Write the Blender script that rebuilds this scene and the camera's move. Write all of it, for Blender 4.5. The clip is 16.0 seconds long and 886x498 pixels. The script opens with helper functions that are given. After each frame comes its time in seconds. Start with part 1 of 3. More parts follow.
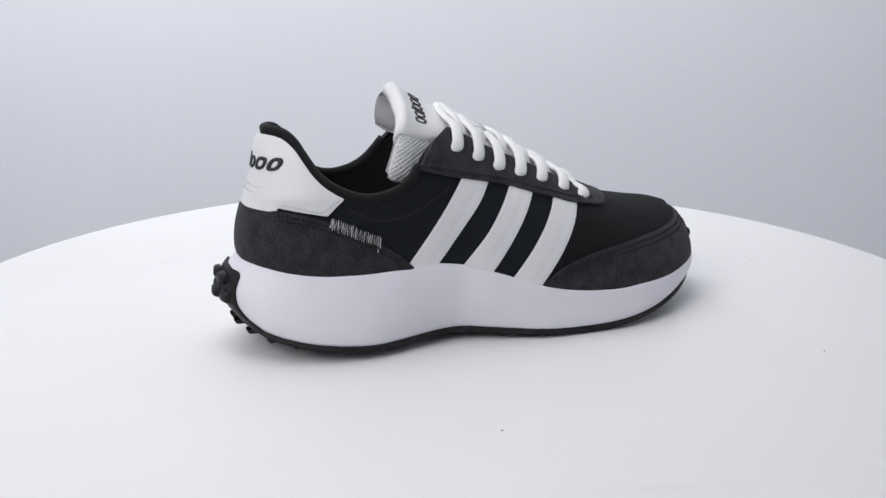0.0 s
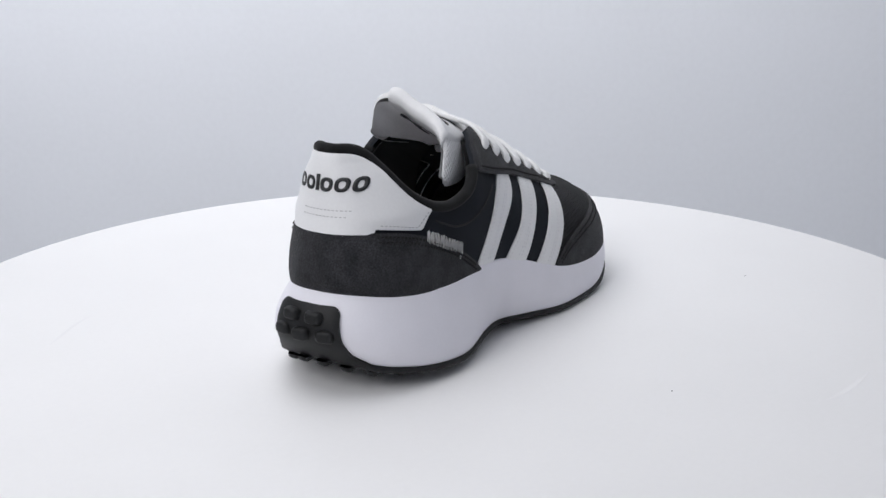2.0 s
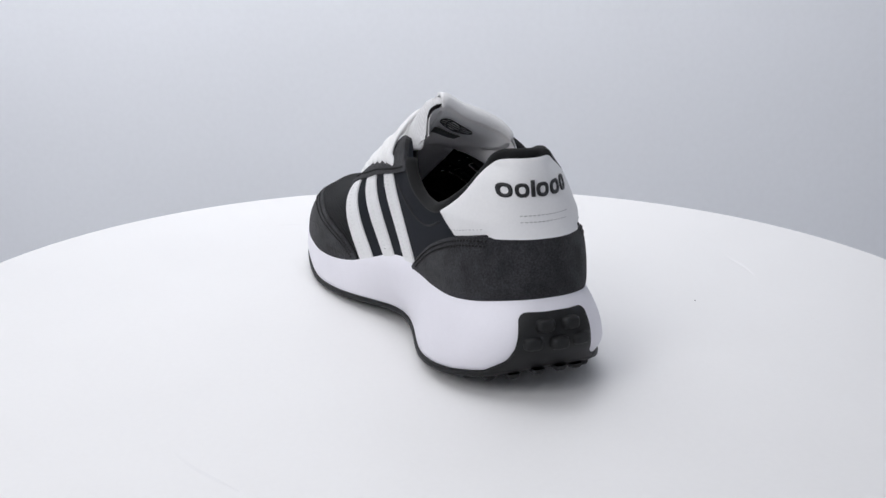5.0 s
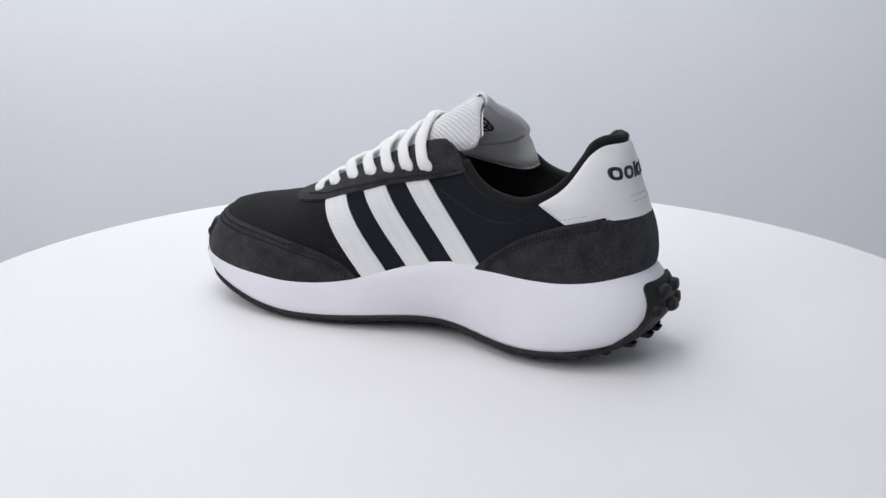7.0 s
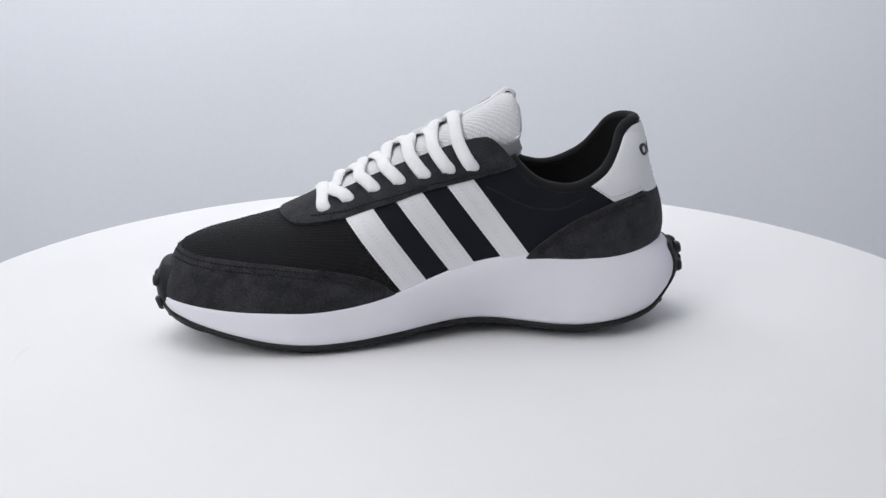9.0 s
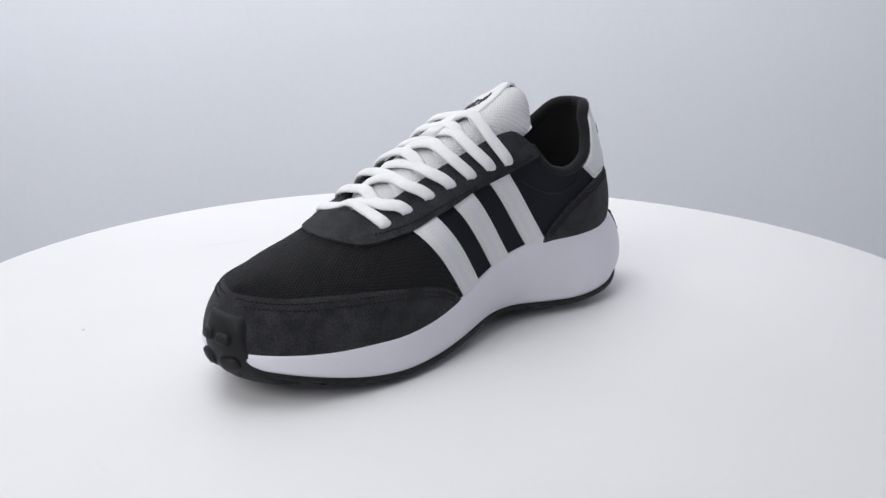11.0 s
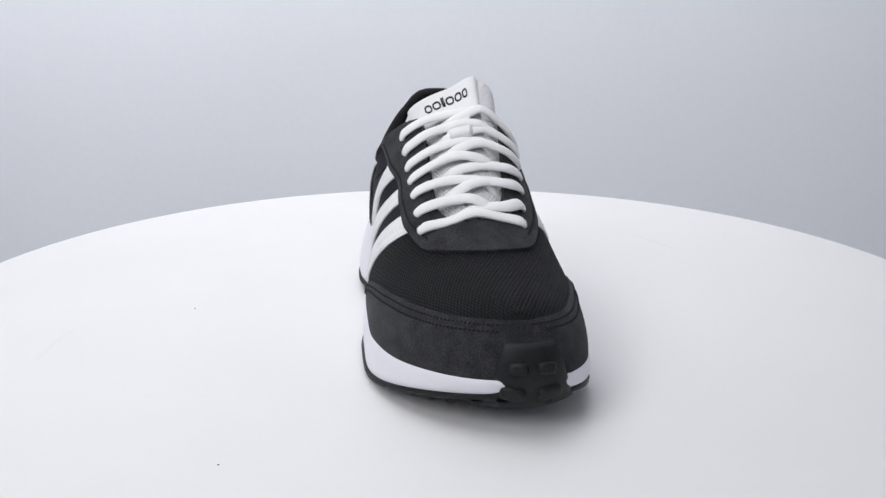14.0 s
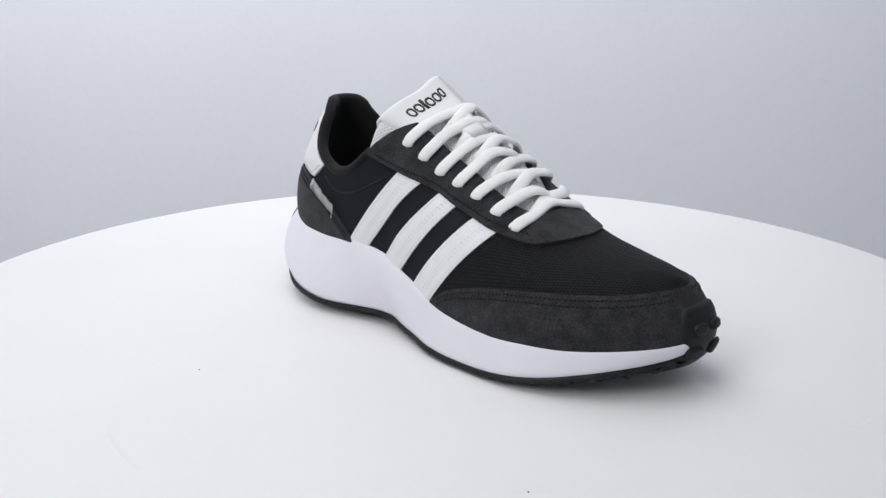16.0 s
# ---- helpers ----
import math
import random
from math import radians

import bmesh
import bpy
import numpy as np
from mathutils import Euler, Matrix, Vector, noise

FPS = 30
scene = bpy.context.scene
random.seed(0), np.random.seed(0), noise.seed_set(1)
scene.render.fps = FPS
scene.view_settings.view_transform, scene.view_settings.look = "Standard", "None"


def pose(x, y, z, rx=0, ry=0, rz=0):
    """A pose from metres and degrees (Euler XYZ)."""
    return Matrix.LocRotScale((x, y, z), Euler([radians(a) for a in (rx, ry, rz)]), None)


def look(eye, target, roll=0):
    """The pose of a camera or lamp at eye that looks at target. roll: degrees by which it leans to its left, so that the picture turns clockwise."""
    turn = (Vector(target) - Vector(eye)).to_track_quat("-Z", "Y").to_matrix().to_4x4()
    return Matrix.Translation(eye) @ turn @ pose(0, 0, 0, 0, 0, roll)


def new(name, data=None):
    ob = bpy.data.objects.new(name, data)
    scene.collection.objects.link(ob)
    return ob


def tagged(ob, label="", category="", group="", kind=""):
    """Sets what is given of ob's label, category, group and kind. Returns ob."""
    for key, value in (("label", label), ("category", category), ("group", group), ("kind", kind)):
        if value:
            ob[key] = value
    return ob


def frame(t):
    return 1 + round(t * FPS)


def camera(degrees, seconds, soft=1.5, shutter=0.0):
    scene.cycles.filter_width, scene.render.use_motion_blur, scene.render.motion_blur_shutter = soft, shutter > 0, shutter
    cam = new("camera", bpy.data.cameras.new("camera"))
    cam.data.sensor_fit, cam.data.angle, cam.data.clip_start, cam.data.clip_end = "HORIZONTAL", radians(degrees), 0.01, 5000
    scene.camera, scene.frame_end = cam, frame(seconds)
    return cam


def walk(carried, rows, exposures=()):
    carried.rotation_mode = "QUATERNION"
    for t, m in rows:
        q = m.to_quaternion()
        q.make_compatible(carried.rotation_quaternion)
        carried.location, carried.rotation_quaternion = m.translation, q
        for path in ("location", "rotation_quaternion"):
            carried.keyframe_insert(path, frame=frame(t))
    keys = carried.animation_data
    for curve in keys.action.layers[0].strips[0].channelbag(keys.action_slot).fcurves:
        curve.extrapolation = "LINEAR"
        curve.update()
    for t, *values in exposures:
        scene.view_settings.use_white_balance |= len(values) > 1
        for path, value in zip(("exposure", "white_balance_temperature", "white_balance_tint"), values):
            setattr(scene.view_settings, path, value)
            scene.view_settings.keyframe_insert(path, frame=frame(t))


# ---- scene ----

MM = 0.001
CLIP = 16.0
SPIN = 18.347          # turntable speed, degrees per second

# ---- camera ----
cam = camera(44.83, CLIP, soft=1.5, shutter=0.0)
CAM_POSE = pose(0, -0.6059, 0.2213, 90 - 16.51, 0, 0.383) @ pose(0, 0, 0, 0, 0, 0.06)
walk(cam, [(0.0, CAM_POSE), (CLIP, CAM_POSE)], exposures=[(0.0, 0.0), (CLIP, 0.0)])


# ---- world and lights ----
def area_lamp(name, eye, target, sx, sy, watts, colour):
    data = bpy.data.lights.new(name, "AREA")
    data.shape, data.size, data.size_y, data.energy, data.color = "RECTANGLE", sx, sy, watts, colour
    ob = new(name, data)
    ob.matrix_world = look(eye, target)
    return ob


def make_light():
    world = bpy.data.worlds.new("studio_air")
    world.use_nodes = True
    bg = world.node_tree.nodes["Background"]
    bg.inputs[0].default_value = (0.80, 0.86, 1.0, 1)
    bg.inputs[1].default_value = 0.25
    scene.world = world
    area_lamp("softbox_overhead", (-0.48, 0.05, 1.6), (-0.08, 0, 0), 1.4, 1.2, 12.0, (0.985, 0.985, 1.0))
    area_lamp("softbox_front", (-1.0, -1.2, 1.2), (0, 0.05, 0.05), 0.9, 0.9, 13.3, (1.0, 0.99, 1.0))
    area_lamp("softbox_side", (1.35, -0.5, 0.9), (0, 0.1, 0.05), 0.7, 0.9, 0.7, (0.97, 0.98, 1.0))
    # unseen strip lamp, added only to brighten the wall behind the turntable
    area_lamp("softbox_backdrop", (-0.25, 0.38, 0.62), (-0.15, 0.98, -0.02), 1.6, 0.25, 4.1, (0.985, 0.985, 1.0))


make_light()


# ---- materials ----
def material(name, colour, rough=0.6, grain=0.0, grain_scale=600.0, blotch=0.0, blotch_scale=30.0, bump=0.0,
             bump_scale=900.0, sheen=0.0, knit=None, coords="Object", spec=0.5):
    """A surface with fine grain, broad blotches and relief; knit: (scale_u, scale_v, depth, hole_darkness) on the UVs."""
    mat = bpy.data.materials.new(name)
    mat.use_nodes = True
    nt = mat.node_tree
    bsdf = nt.nodes["Principled BSDF"]
    bsdf.inputs["Roughness"].default_value = rough
    bsdf.inputs["Specular IOR Level"].default_value = spec
    if sheen:
        bsdf.inputs["Sheen Weight"].default_value = sheen
        bsdf.inputs["Sheen Roughness"].default_value = 0.6
    tc = nt.nodes.new("ShaderNodeTexCoord")
    last = None

    def noise_node(scale, detail):
        n = nt.nodes.new("ShaderNodeTexNoise")
        n.inputs["Scale"].default_value, n.inputs["Detail"].default_value = scale, detail
        nt.links.new(tc.outputs[coords], n.inputs["Vector"])
        return n

    def mix(a, fac_socket, lo, hi):
        ramp = nt.nodes.new("ShaderNodeMapRange")
        ramp.inputs["From Min"].default_value, ramp.inputs["From Max"].default_value = 0.3, 0.7
        ramp.inputs["To Min"].default_value, ramp.inputs["To Max"].default_value = lo, hi
        nt.links.new(fac_socket, ramp.inputs["Value"])
        m = nt.nodes.new("ShaderNodeVectorMath")
        m.operation = "SCALE"
        if a is None:
            m.inputs[0].default_value = colour
        else:
            nt.links.new(a, m.inputs[0])
        nt.links.new(ramp.outputs[0], m.inputs["Scale"])
        return m.outputs[0]

    if grain:
        last = mix(last, noise_node(grain_scale, 3).outputs["Fac"], 1 - grain, 1 + grain)
    if blotch:
        last = mix(last, noise_node(blotch_scale, 4).outputs["Fac"], 1 - blotch, 1 + blotch)
    height = None
    if knit:
        mp = nt.nodes.new("ShaderNodeMapping")
        nt.links.new(tc.outputs["UV"], mp.inputs["Vector"])
        mp.inputs["Scale"].default_value = (knit[0], knit[1], 1)
        rot = nt.nodes.new("ShaderNodeMapping")
        rot.inputs["Rotation"].default_value = (0, 0, radians(45))
        nt.links.new(mp.outputs[0], rot.inputs["Vector"])
        vo = nt.nodes.new("ShaderNodeTexVoronoi")
        vo.voronoi_dimensions = "2D"
        vo.inputs["Scale"].default_value, vo.inputs["Randomness"].default_value = 1.0, 0.08
        nt.links.new(rot.outputs[0], vo.inputs["Vector"])
        mr = nt.nodes.new("ShaderNodeMapRange")
        mr.inputs["From Min"].default_value, mr.inputs["From Max"].default_value = 0.2, 0.6
        nt.links.new(vo.outputs["Distance"], mr.inputs["Value"])
        height = mr.outputs[0]
        dk = nt.nodes.new("ShaderNodeMapRange")
        dk.inputs["To Min"].default_value, dk.inputs["To Max"].default_value = 1 - knit[3], 1.0
        nt.links.new(mr.outputs[0], dk.inputs["Value"])
        m = nt.nodes.new("ShaderNodeVectorMath")
        m.operation = "SCALE"
        if last is None:
            m.inputs[0].default_value = colour
        else:
            nt.links.new(last, m.inputs[0])
        nt.links.new(dk.outputs[0], m.inputs["Scale"])
        last = m.outputs[0]
        bp = nt.nodes.new("ShaderNodeBump")
        bp.inputs["Strength"].default_value, bp.inputs["Distance"].default_value = 1.0, knit[2]
        nt.links.new(height, bp.inputs["Height"])
        nt.links.new(bp.outputs[0], bsdf.inputs["Normal"])
    elif bump:
        bp = nt.nodes.new("ShaderNodeBump")
        bp.inputs["Strength"].default_value, bp.inputs["Distance"].default_value = 0.8, bump
        nt.links.new(noise_node(bump_scale, 4).outputs["Fac"], bp.inputs["Height"])
        nt.links.new(bp.outputs[0], bsdf.inputs["Normal"])
    if last is None:
        bsdf.inputs["Base Color"].default_value = (*colour, 1)
    else:
        nt.links.new(last, bsdf.inputs["Base Color"])
    return mat


M_SUEDE = material("charcoal_suede", (0.0275, 0.0278, 0.0315), 0.95, 0.42, 1100, 0.35, 110, 0.0006, 1200, 0.09, spec=0.12)
M_QUARTER = material("black_fabric", (0.0070, 0.0088, 0.0135), 0.75, 0.2, 2500, 0.1, 60, 0.0001, 2600, 0.0, spec=0.2)
M_KNIT = material("black_knit", (0.009, 0.0095, 0.0115), 0.75, 0.1, 900, 0.1, 60, knit=(430, 620, 0.0006, 0.8), spec=0.25)
M_LINING = material("black_lining", (0.005, 0.0053, 0.006), 0.85, 0.2, 1800, 0.1, 50, 0.00015, 2200, 0.05, spec=0.25)
M_WHITE = material("white_leather", (0.80, 0.80, 0.81), 0.48, 0.015, 700, 0.02, 50, 0.00008, 1500)
M_FOAM = material("white_foam", (0.815, 0.805, 0.865), 0.55, 0.01, 900, 0.025, 35, 0.00005, 1800)
M_RUBBER = material("black_rubber", (0.0085, 0.0088, 0.0098), 0.55, 0.2, 900, 0.15, 60, 0.00008, 1200, spec=0.32)
M_LACE = material("white_cord", (0.88, 0.88, 0.88), 0.8, 0.05, 2600, 0.03, 120, 0.0002, 1700, 0.1)
M_TONGUE = material("white_knit", (0.87, 0.87, 0.88), 0.8, 0.03, 900, 0.03, 60, knit=(480, 640, 0.00038, 0.14), spec=0.3)
M_TONGUE_IN = material("pale_lining", (0.84, 0.83, 0.83), 0.85, 0.05, 1500, 0.05, 50, 0.0001, 1800)
M_THREAD = material("white_thread", (0.70, 0.70, 0.71), 0.8, 0.1, 3000)
M_THREAD_DARK = material("dark_thread", (0.005, 0.005, 0.006), 0.8, 0.1, 3000)
M_SEAM = material("pale_thread", (0.45, 0.45, 0.46), 0.8, 0.1, 3000)
M_PRINT = material("black_print", (0.012, 0.012, 0.014), 0.5)
M_DISC = material("white_laminate", (0.832, 0.829, 0.834), 0.42, 0.006, 300, 0.012, 9, 0.00002, 500)
M_WALL = material("pale_wall", (0.80, 0.82, 0.865), 0.85, 0.01, 120, 0.02, 2.2, 0.0001, 400)
M_FLOOR = material("grey_floor", (0.45, 0.46, 0.48), 0.7, 0.03, 200, 0.05, 3)
M_PATCH = material("grey_print", (0.10, 0.10, 0.10), 0.8, 0.4, 700)
M_MARK = material("scuff", (0.815, 0.813, 0.82), 0.5)


# ---- mesh helpers ----
def part(name, bm, mat, parent, label=""):
    """One mesh object under a thing, from a bmesh."""
    me = bpy.data.meshes.new(name)
    bm.to_mesh(me)
    bm.free()
    for p in me.polygons:
        p.use_smooth = True
    me.materials.append(mat)
    ob = new(name, me)
    ob.parent = parent
    if label:
        tagged(ob, label)
    return ob


def mesh_part(name, verts, faces, mat, parent, label="", uv=None, smooth=True):
    """One mesh object from vertices in millimetres; uv: one pair for each vertex, in metres."""
    me = bpy.data.meshes.new(name)
    me.from_pydata([tuple(v) for v in np.asarray(verts) * MM], [], [tuple(int(k) for k in f) for f in faces])
    me.update()
    if uv is not None:
        layer = me.uv_layers.new(name="UVMap")
        idx = np.empty(len(me.loops), dtype=np.int32)
        me.loops.foreach_get("vertex_index", idx)
        layer.data.foreach_set("uv", np.asarray(uv, dtype=np.float32)[idx].ravel())
    me.polygons.foreach_set("use_smooth", [smooth] * len(me.polygons))
    me.materials.append(mat)
    ob = new(name, me)
    if parent is not None:
        ob.parent = parent
    if label:
        tagged(ob, label)
    return ob


def curve_of(pairs):
    """A smooth function through (x, value) pairs (cubic with finite-difference slopes), constant past the ends."""
    xs, ys = np.array(pairs, dtype=float).T
    d = np.gradient(ys, xs)

    def f(x):
        x = np.clip(np.asarray(x, dtype=float), xs[0], xs[-1])
        i = np.clip(np.searchsorted(xs, x) - 1, 0, len(xs) - 2)
        h = xs[i + 1] - xs[i]
        t = (x - xs[i]) / h
        a, b = 2 * t**3 - 3 * t**2 + 1, t**3 - 2 * t**2 + t
        return a * ys[i] + b * h * d[i] + (1 - a) * ys[i + 1] + (t**3 - t**2) * h * d[i + 1]
    return f


def polygon_field(px, pz, poly):
    """Signed distance to a polygon, positive inside."""
    poly = np.array(poly, dtype=float)
    best = np.full(px.shape, 1e9)
    inside = np.zeros(px.shape, dtype=bool)
    for a, b in zip(poly, np.roll(poly, -1, axis=0)):
        e = b - a
        t = np.clip(((px - a[0]) * e[0] + (pz - a[1]) * e[1]) / (e @ e), 0, 1)
        best = np.minimum(best, np.hypot(px - a[0] - t * e[0], pz - a[1] - t * e[1]))
        if abs(e[1]) > 1e-9:
            cross = (a[1] > pz) != (b[1] > pz)
            inside ^= cross & (px < a[0] + (pz - a[1]) / e[1] * e[0])
    return np.where(inside, best, -best)


class Sheet:
    """A grid surface (rows v, closed columns u) from which panels are cut and lifted."""

    def __init__(self, grid, closed=True):
        self.nv, self.nu = grid.shape[:2]
        self.p = grid.reshape(-1, 3)
        du = (np.roll(grid, -1, 1) - np.roll(grid, 1, 1)) if closed else np.gradient(grid, axis=1)
        dv = np.gradient(grid, axis=0)
        n = np.cross(du, dv)
        ln = np.linalg.norm(n, axis=2, keepdims=True)
        n = n / np.maximum(ln, 1e-9)
        self.n = n.reshape(-1, 3)
        seg = np.linalg.norm(np.diff(grid, axis=0), axis=2)
        arc = np.vstack([np.zeros((1, self.nu)), np.cumsum(seg, axis=0)])
        self.uv = np.stack([grid[:, :, 0] * MM, (arc[-1:] - arc) * MM], axis=2).reshape(-1, 2)
        tri = []
        for j in range(self.nv - 1):
            for i in range(self.nu if closed else self.nu - 1):
                a, b = j * self.nu + i, j * self.nu + (i + 1) % self.nu
                c, d = a + self.nu, b + self.nu
                tri += [(a, b, d), (a, d, c)]
        self.tri = np.array(tri)

    def cut(self, f, lift, skirt, puff=0.0):
        """The part where f > 0, lifted along the normals, with a skirt down to lift - skirt; puff rounds it up inwards."""
        inside = f > 0
        cnt = inside[self.tri].sum(axis=1)
        verts, norms, uvs, depth, index = [], [], [], [], {}

        def vert(k):
            if k not in index:
                index[k] = len(verts)
                verts.append(self.p[k]), norms.append(self.n[k]), uvs.append(self.uv[k]), depth.append(f[k])
            return index[k]

        def edge(a, b):
            key = (min(a, b), max(a, b))
            if key not in index:
                a, b = key
                t = f[a] / (f[a] - f[b])
                index[key] = len(verts)
                verts.append(self.p[a] + t * (self.p[b] - self.p[a]))
                norms.append(self.n[a] + t * (self.n[b] - self.n[a]))
                uvs.append(self.uv[a] + t * (self.uv[b] - self.uv[a]))
                depth.append(0.0)
            return index[key]

        faces, rim = [], []
        for t in self.tri[cnt == 3]:
            faces.append(tuple(vert(int(k)) for k in t))
        for t in self.tri[(cnt > 0) & (cnt < 3)]:
            loop, cuts = [], []
            for a, b in ((t[0], t[1]), (t[1], t[2]), (t[2], t[0])):
                a, b = int(a), int(b)
                if inside[a]:
                    loop.append(vert(a))
                if inside[a] != inside[b]:
                    k = edge(a, b)
                    loop.append(k)
                    cuts.append((k, bool(inside[a])))
            faces.append(tuple(loop))
            if len(cuts) == 2:
                (k1, out1), (k2, _) = cuts
                rim.append((k1, k2) if out1 else (k2, k1))
        v, n = np.array(verts), np.array(norms)
        n /= np.maximum(np.linalg.norm(n, axis=1, keepdims=True), 1e-9)
        depth, uvs = np.array(depth), np.array(uvs)
        soft = np.sqrt(np.clip(depth / 3.0, 0, 1))
        top = v + n * (lift + puff * soft)[:, None]
        m = len(top)
        ids = sorted({k for e in rim for k in e})
        up = {k: m + i for i, k in enumerate(ids)}
        down = {k: m + len(ids) + i for i, k in enumerate(ids)}
        allv = np.vstack([top, top[ids], v[ids] + n[ids] * (lift - skirt)]) if ids else top
        alluv = np.vstack([uvs, uvs[ids], uvs[ids]]) if ids else uvs
        for a, b in rim:
            faces.append((up[b], up[a], down[a], down[b]))
        return allv, faces, alluv


def sweep(path, radius_a, radius_b, ups, sides=8, closed=False, squeeze=None):
    """A cord along points (mm): half width radius_a sideways, half thickness radius_b along ups."""
    path, ups = np.asarray(path, float), np.asarray(ups, float)
    tan = (np.roll(path, -1, 0) - np.roll(path, 1, 0)) if closed else np.gradient(path, axis=0)
    tan /= np.maximum(np.linalg.norm(tan, axis=1, keepdims=True), 1e-9)
    side = np.cross(tan, ups)
    side /= np.maximum(np.linalg.norm(side, axis=1, keepdims=True), 1e-9)
    up = np.cross(side, tan)
    verts, faces, n = [], [], len(path)
    for i in range(n):
        for k in range(sides):
            a = 2 * math.pi * k / sides
            r = 1.0 if squeeze is None else squeeze[i]
            verts.append(path[i] + side[i] * math.cos(a) * radius_a * r + up[i] * math.sin(a) * radius_b * r)
    for i in range(n if closed else n - 1):
        j = (i + 1) % n
        for k in range(sides):
            l = (k + 1) % sides
            faces.append((i * sides + k, i * sides + l, j * sides + l, j * sides + k))
    if not closed:
        faces.append(tuple(range(sides))[::-1])
        faces.append(tuple((n - 1) * sides + k for k in range(sides)))
    return np.array(verts), faces


def smooth_path(pts, n):
    """n points on a Catmull-Rom curve through pts."""
    p = np.asarray(pts, float)
    p = np.vstack([2 * p[0] - p[1], p, 2 * p[-1] - p[-2]])
    out = []
    for t in np.linspace(0, len(p) - 3 - 1e-6, n):
        i = int(t)
        u = t - i
        a, b, c, d = p[i:i + 4]
        out.append(0.5 * (2 * b + (c - a) * u + (2 * a - 5 * b + 4 * c - d) * u * u + (3 * b - a - 3 * c + d) * u**3))
    return np.array(out)


def pill(w, h, d, e=0.6, nu=12, nv=5):
    """A rounded pad: half sizes w, h in its plane, height d; vertices (a, b, out)."""
    verts, faces = [], []
    for j in range(nv):
        t = j / (nv - 1) * math.pi / 2
        s, o = math.cos(t) * 0.45 + 0.55 if j < nv - 1 else 0.5, math.sin(t) * d
        for i in range(nu):
            a = 2 * math.pi * i / nu
            c, q = math.cos(a), math.sin(a)
            verts.append((w * s * math.copysign(abs(c)**e, c), h * s * math.copysign(abs(q)**e, q), o))
    for j in range(nv - 1):
        for i in range(nu):
            k = (i + 1) % nu
            faces.append((j * nu + i, j * nu + k, (j + 1) * nu + k, (j + 1) * nu + i))
    faces.append(tuple((nv - 1) * nu + i for i in range(nu)))
    return np.array(verts), faces


# ---- the shape of the shoe (millimetres, heel at x = 0, toe at x = 296, z up) ----
SOLE_TOP = curve_of([(0, 53), (15, 52.5), (30, 50.5), (60, 48), (93, 49), (115, 47), (130, 44), (145, 39), (161, 33.2), (174, 29.2), (190, 26),
                     (213, 24), (240, 24.8), (255, 25.6), (265, 26.5), (280, 28), (296, 29.5)])
SOLE_BOT = curve_of([(-5, 26), (5, 20.5), (16, 14.8), (30, 11.2), (50, 8.4), (67, 7), (95, 7), (114, 7.6), (130, 7.2), (150, 5.6), (168, 4.4),
                     (193, 3.6), (215, 4.2), (240, 7.2), (262, 12), (280, 16.5), (296, 20.5)])
SPINE = curve_of([(0, 140), (60, 140), (100, 138), (130, 123), (154, 109.5), (184, 93), (206, 79), (226, 69.5), (253, 63), (276, 58.8), (288, 54.6), (300, 49.5)])
WIDTH_L = curve_of([(0, 34), (30, 35), (60, 36.2), (95, 36.8), (124, 37.2), (140, 38.5), (153, 40.5), (167, 43.2), (190, 47.2), (215, 49.5), (250, 48.5), (275, 46.5), (300, 45)])
WIDTH_R = curve_of([(0, 34), (30, 35.5), (55, 38.5), (77, 41.5), (93, 42.5), (109, 42.8), (124, 43), (139, 46.6), (152, 48.4), (167, 51.8), (180, 53.4), (190, 54), (215, 55.2), (250, 54),
                    (275, 53), (300, 53)])
SLOPE_R = curve_of([(110, 0), (125, 0), (142, -0.9), (158, -1.15), (180, -1.0), (200, -0.8), (235, -0.6), (262, -0.35), (285, 0)])
BEND = curve_of([(0, 0), (200, 0), (250, 2.2), (280, 6.5), (300, 9)])
HEEL_BACK = curve_of([(40, 12), (46, 11.5), (51, 10), (62, 10), (73, 12.4), (83, 16), (90, 18.3), (100, 20.8), (110, 23), (118, 25.8), (140, 42)])
COLLAR = curve_of([(0, 119.5), (26, 119.5), (30, 119.2), (33, 118.4), (36, 116.3), (39, 112.3), (42, 106.5), (45, 101), (49, 96), (54, 92), (60, 88.6), (69, 85.5), (82, 86.5), (93, 91.5), (100, 98), (106, 105.5),
                   (112, 111), (118, 114.5), (126, 117.5), (140, 126), (160, 150), (300, 250)])
LEAN = curve_of([(0, 0), (50, 0), (75, 2), (100, 5), (125, 5.5), (160, 3), (200, 0), (300, 0)])
THROAT_MID = curve_of([(90, 6.5), (125, 6.0), (160, 3.0), (200, -1), (230, -1)])


def end_round(d, a, n):
    q = np.clip(1 - d / a, 0, 1)
    return np.clip(1 - q**n, 0, 1) ** (1 / n)


def heel_taper(x, z, side):
    """The heel draws in towards the top of its tab."""
    right = np.where(side < 0, 0.09, 0.0) * np.clip((z - 71) / 12, 0, 1) * np.clip((95 - x) / 30, 0, 1)
    return 1 - right - 0.41 * np.clip((z - 86) / 24, 0, 1.1) ** 1.1 * np.clip(np.where(side > 0, (78 - x) / 32, (64 - x) / 34), 0, 1)


def heel_length(z):
    """How far forward the rounding of the heel runs: the padded top is flatter across."""
    return 46 - 22 * np.clip((z - 78) / 28, 0, 1)


def heel_shift(x, z):
    """The top of the heel leans to the left."""
    return 3.0 * np.clip((z - 85) / 25, 0, 1.3) * np.clip((90 - x) / 40, 0, 1)


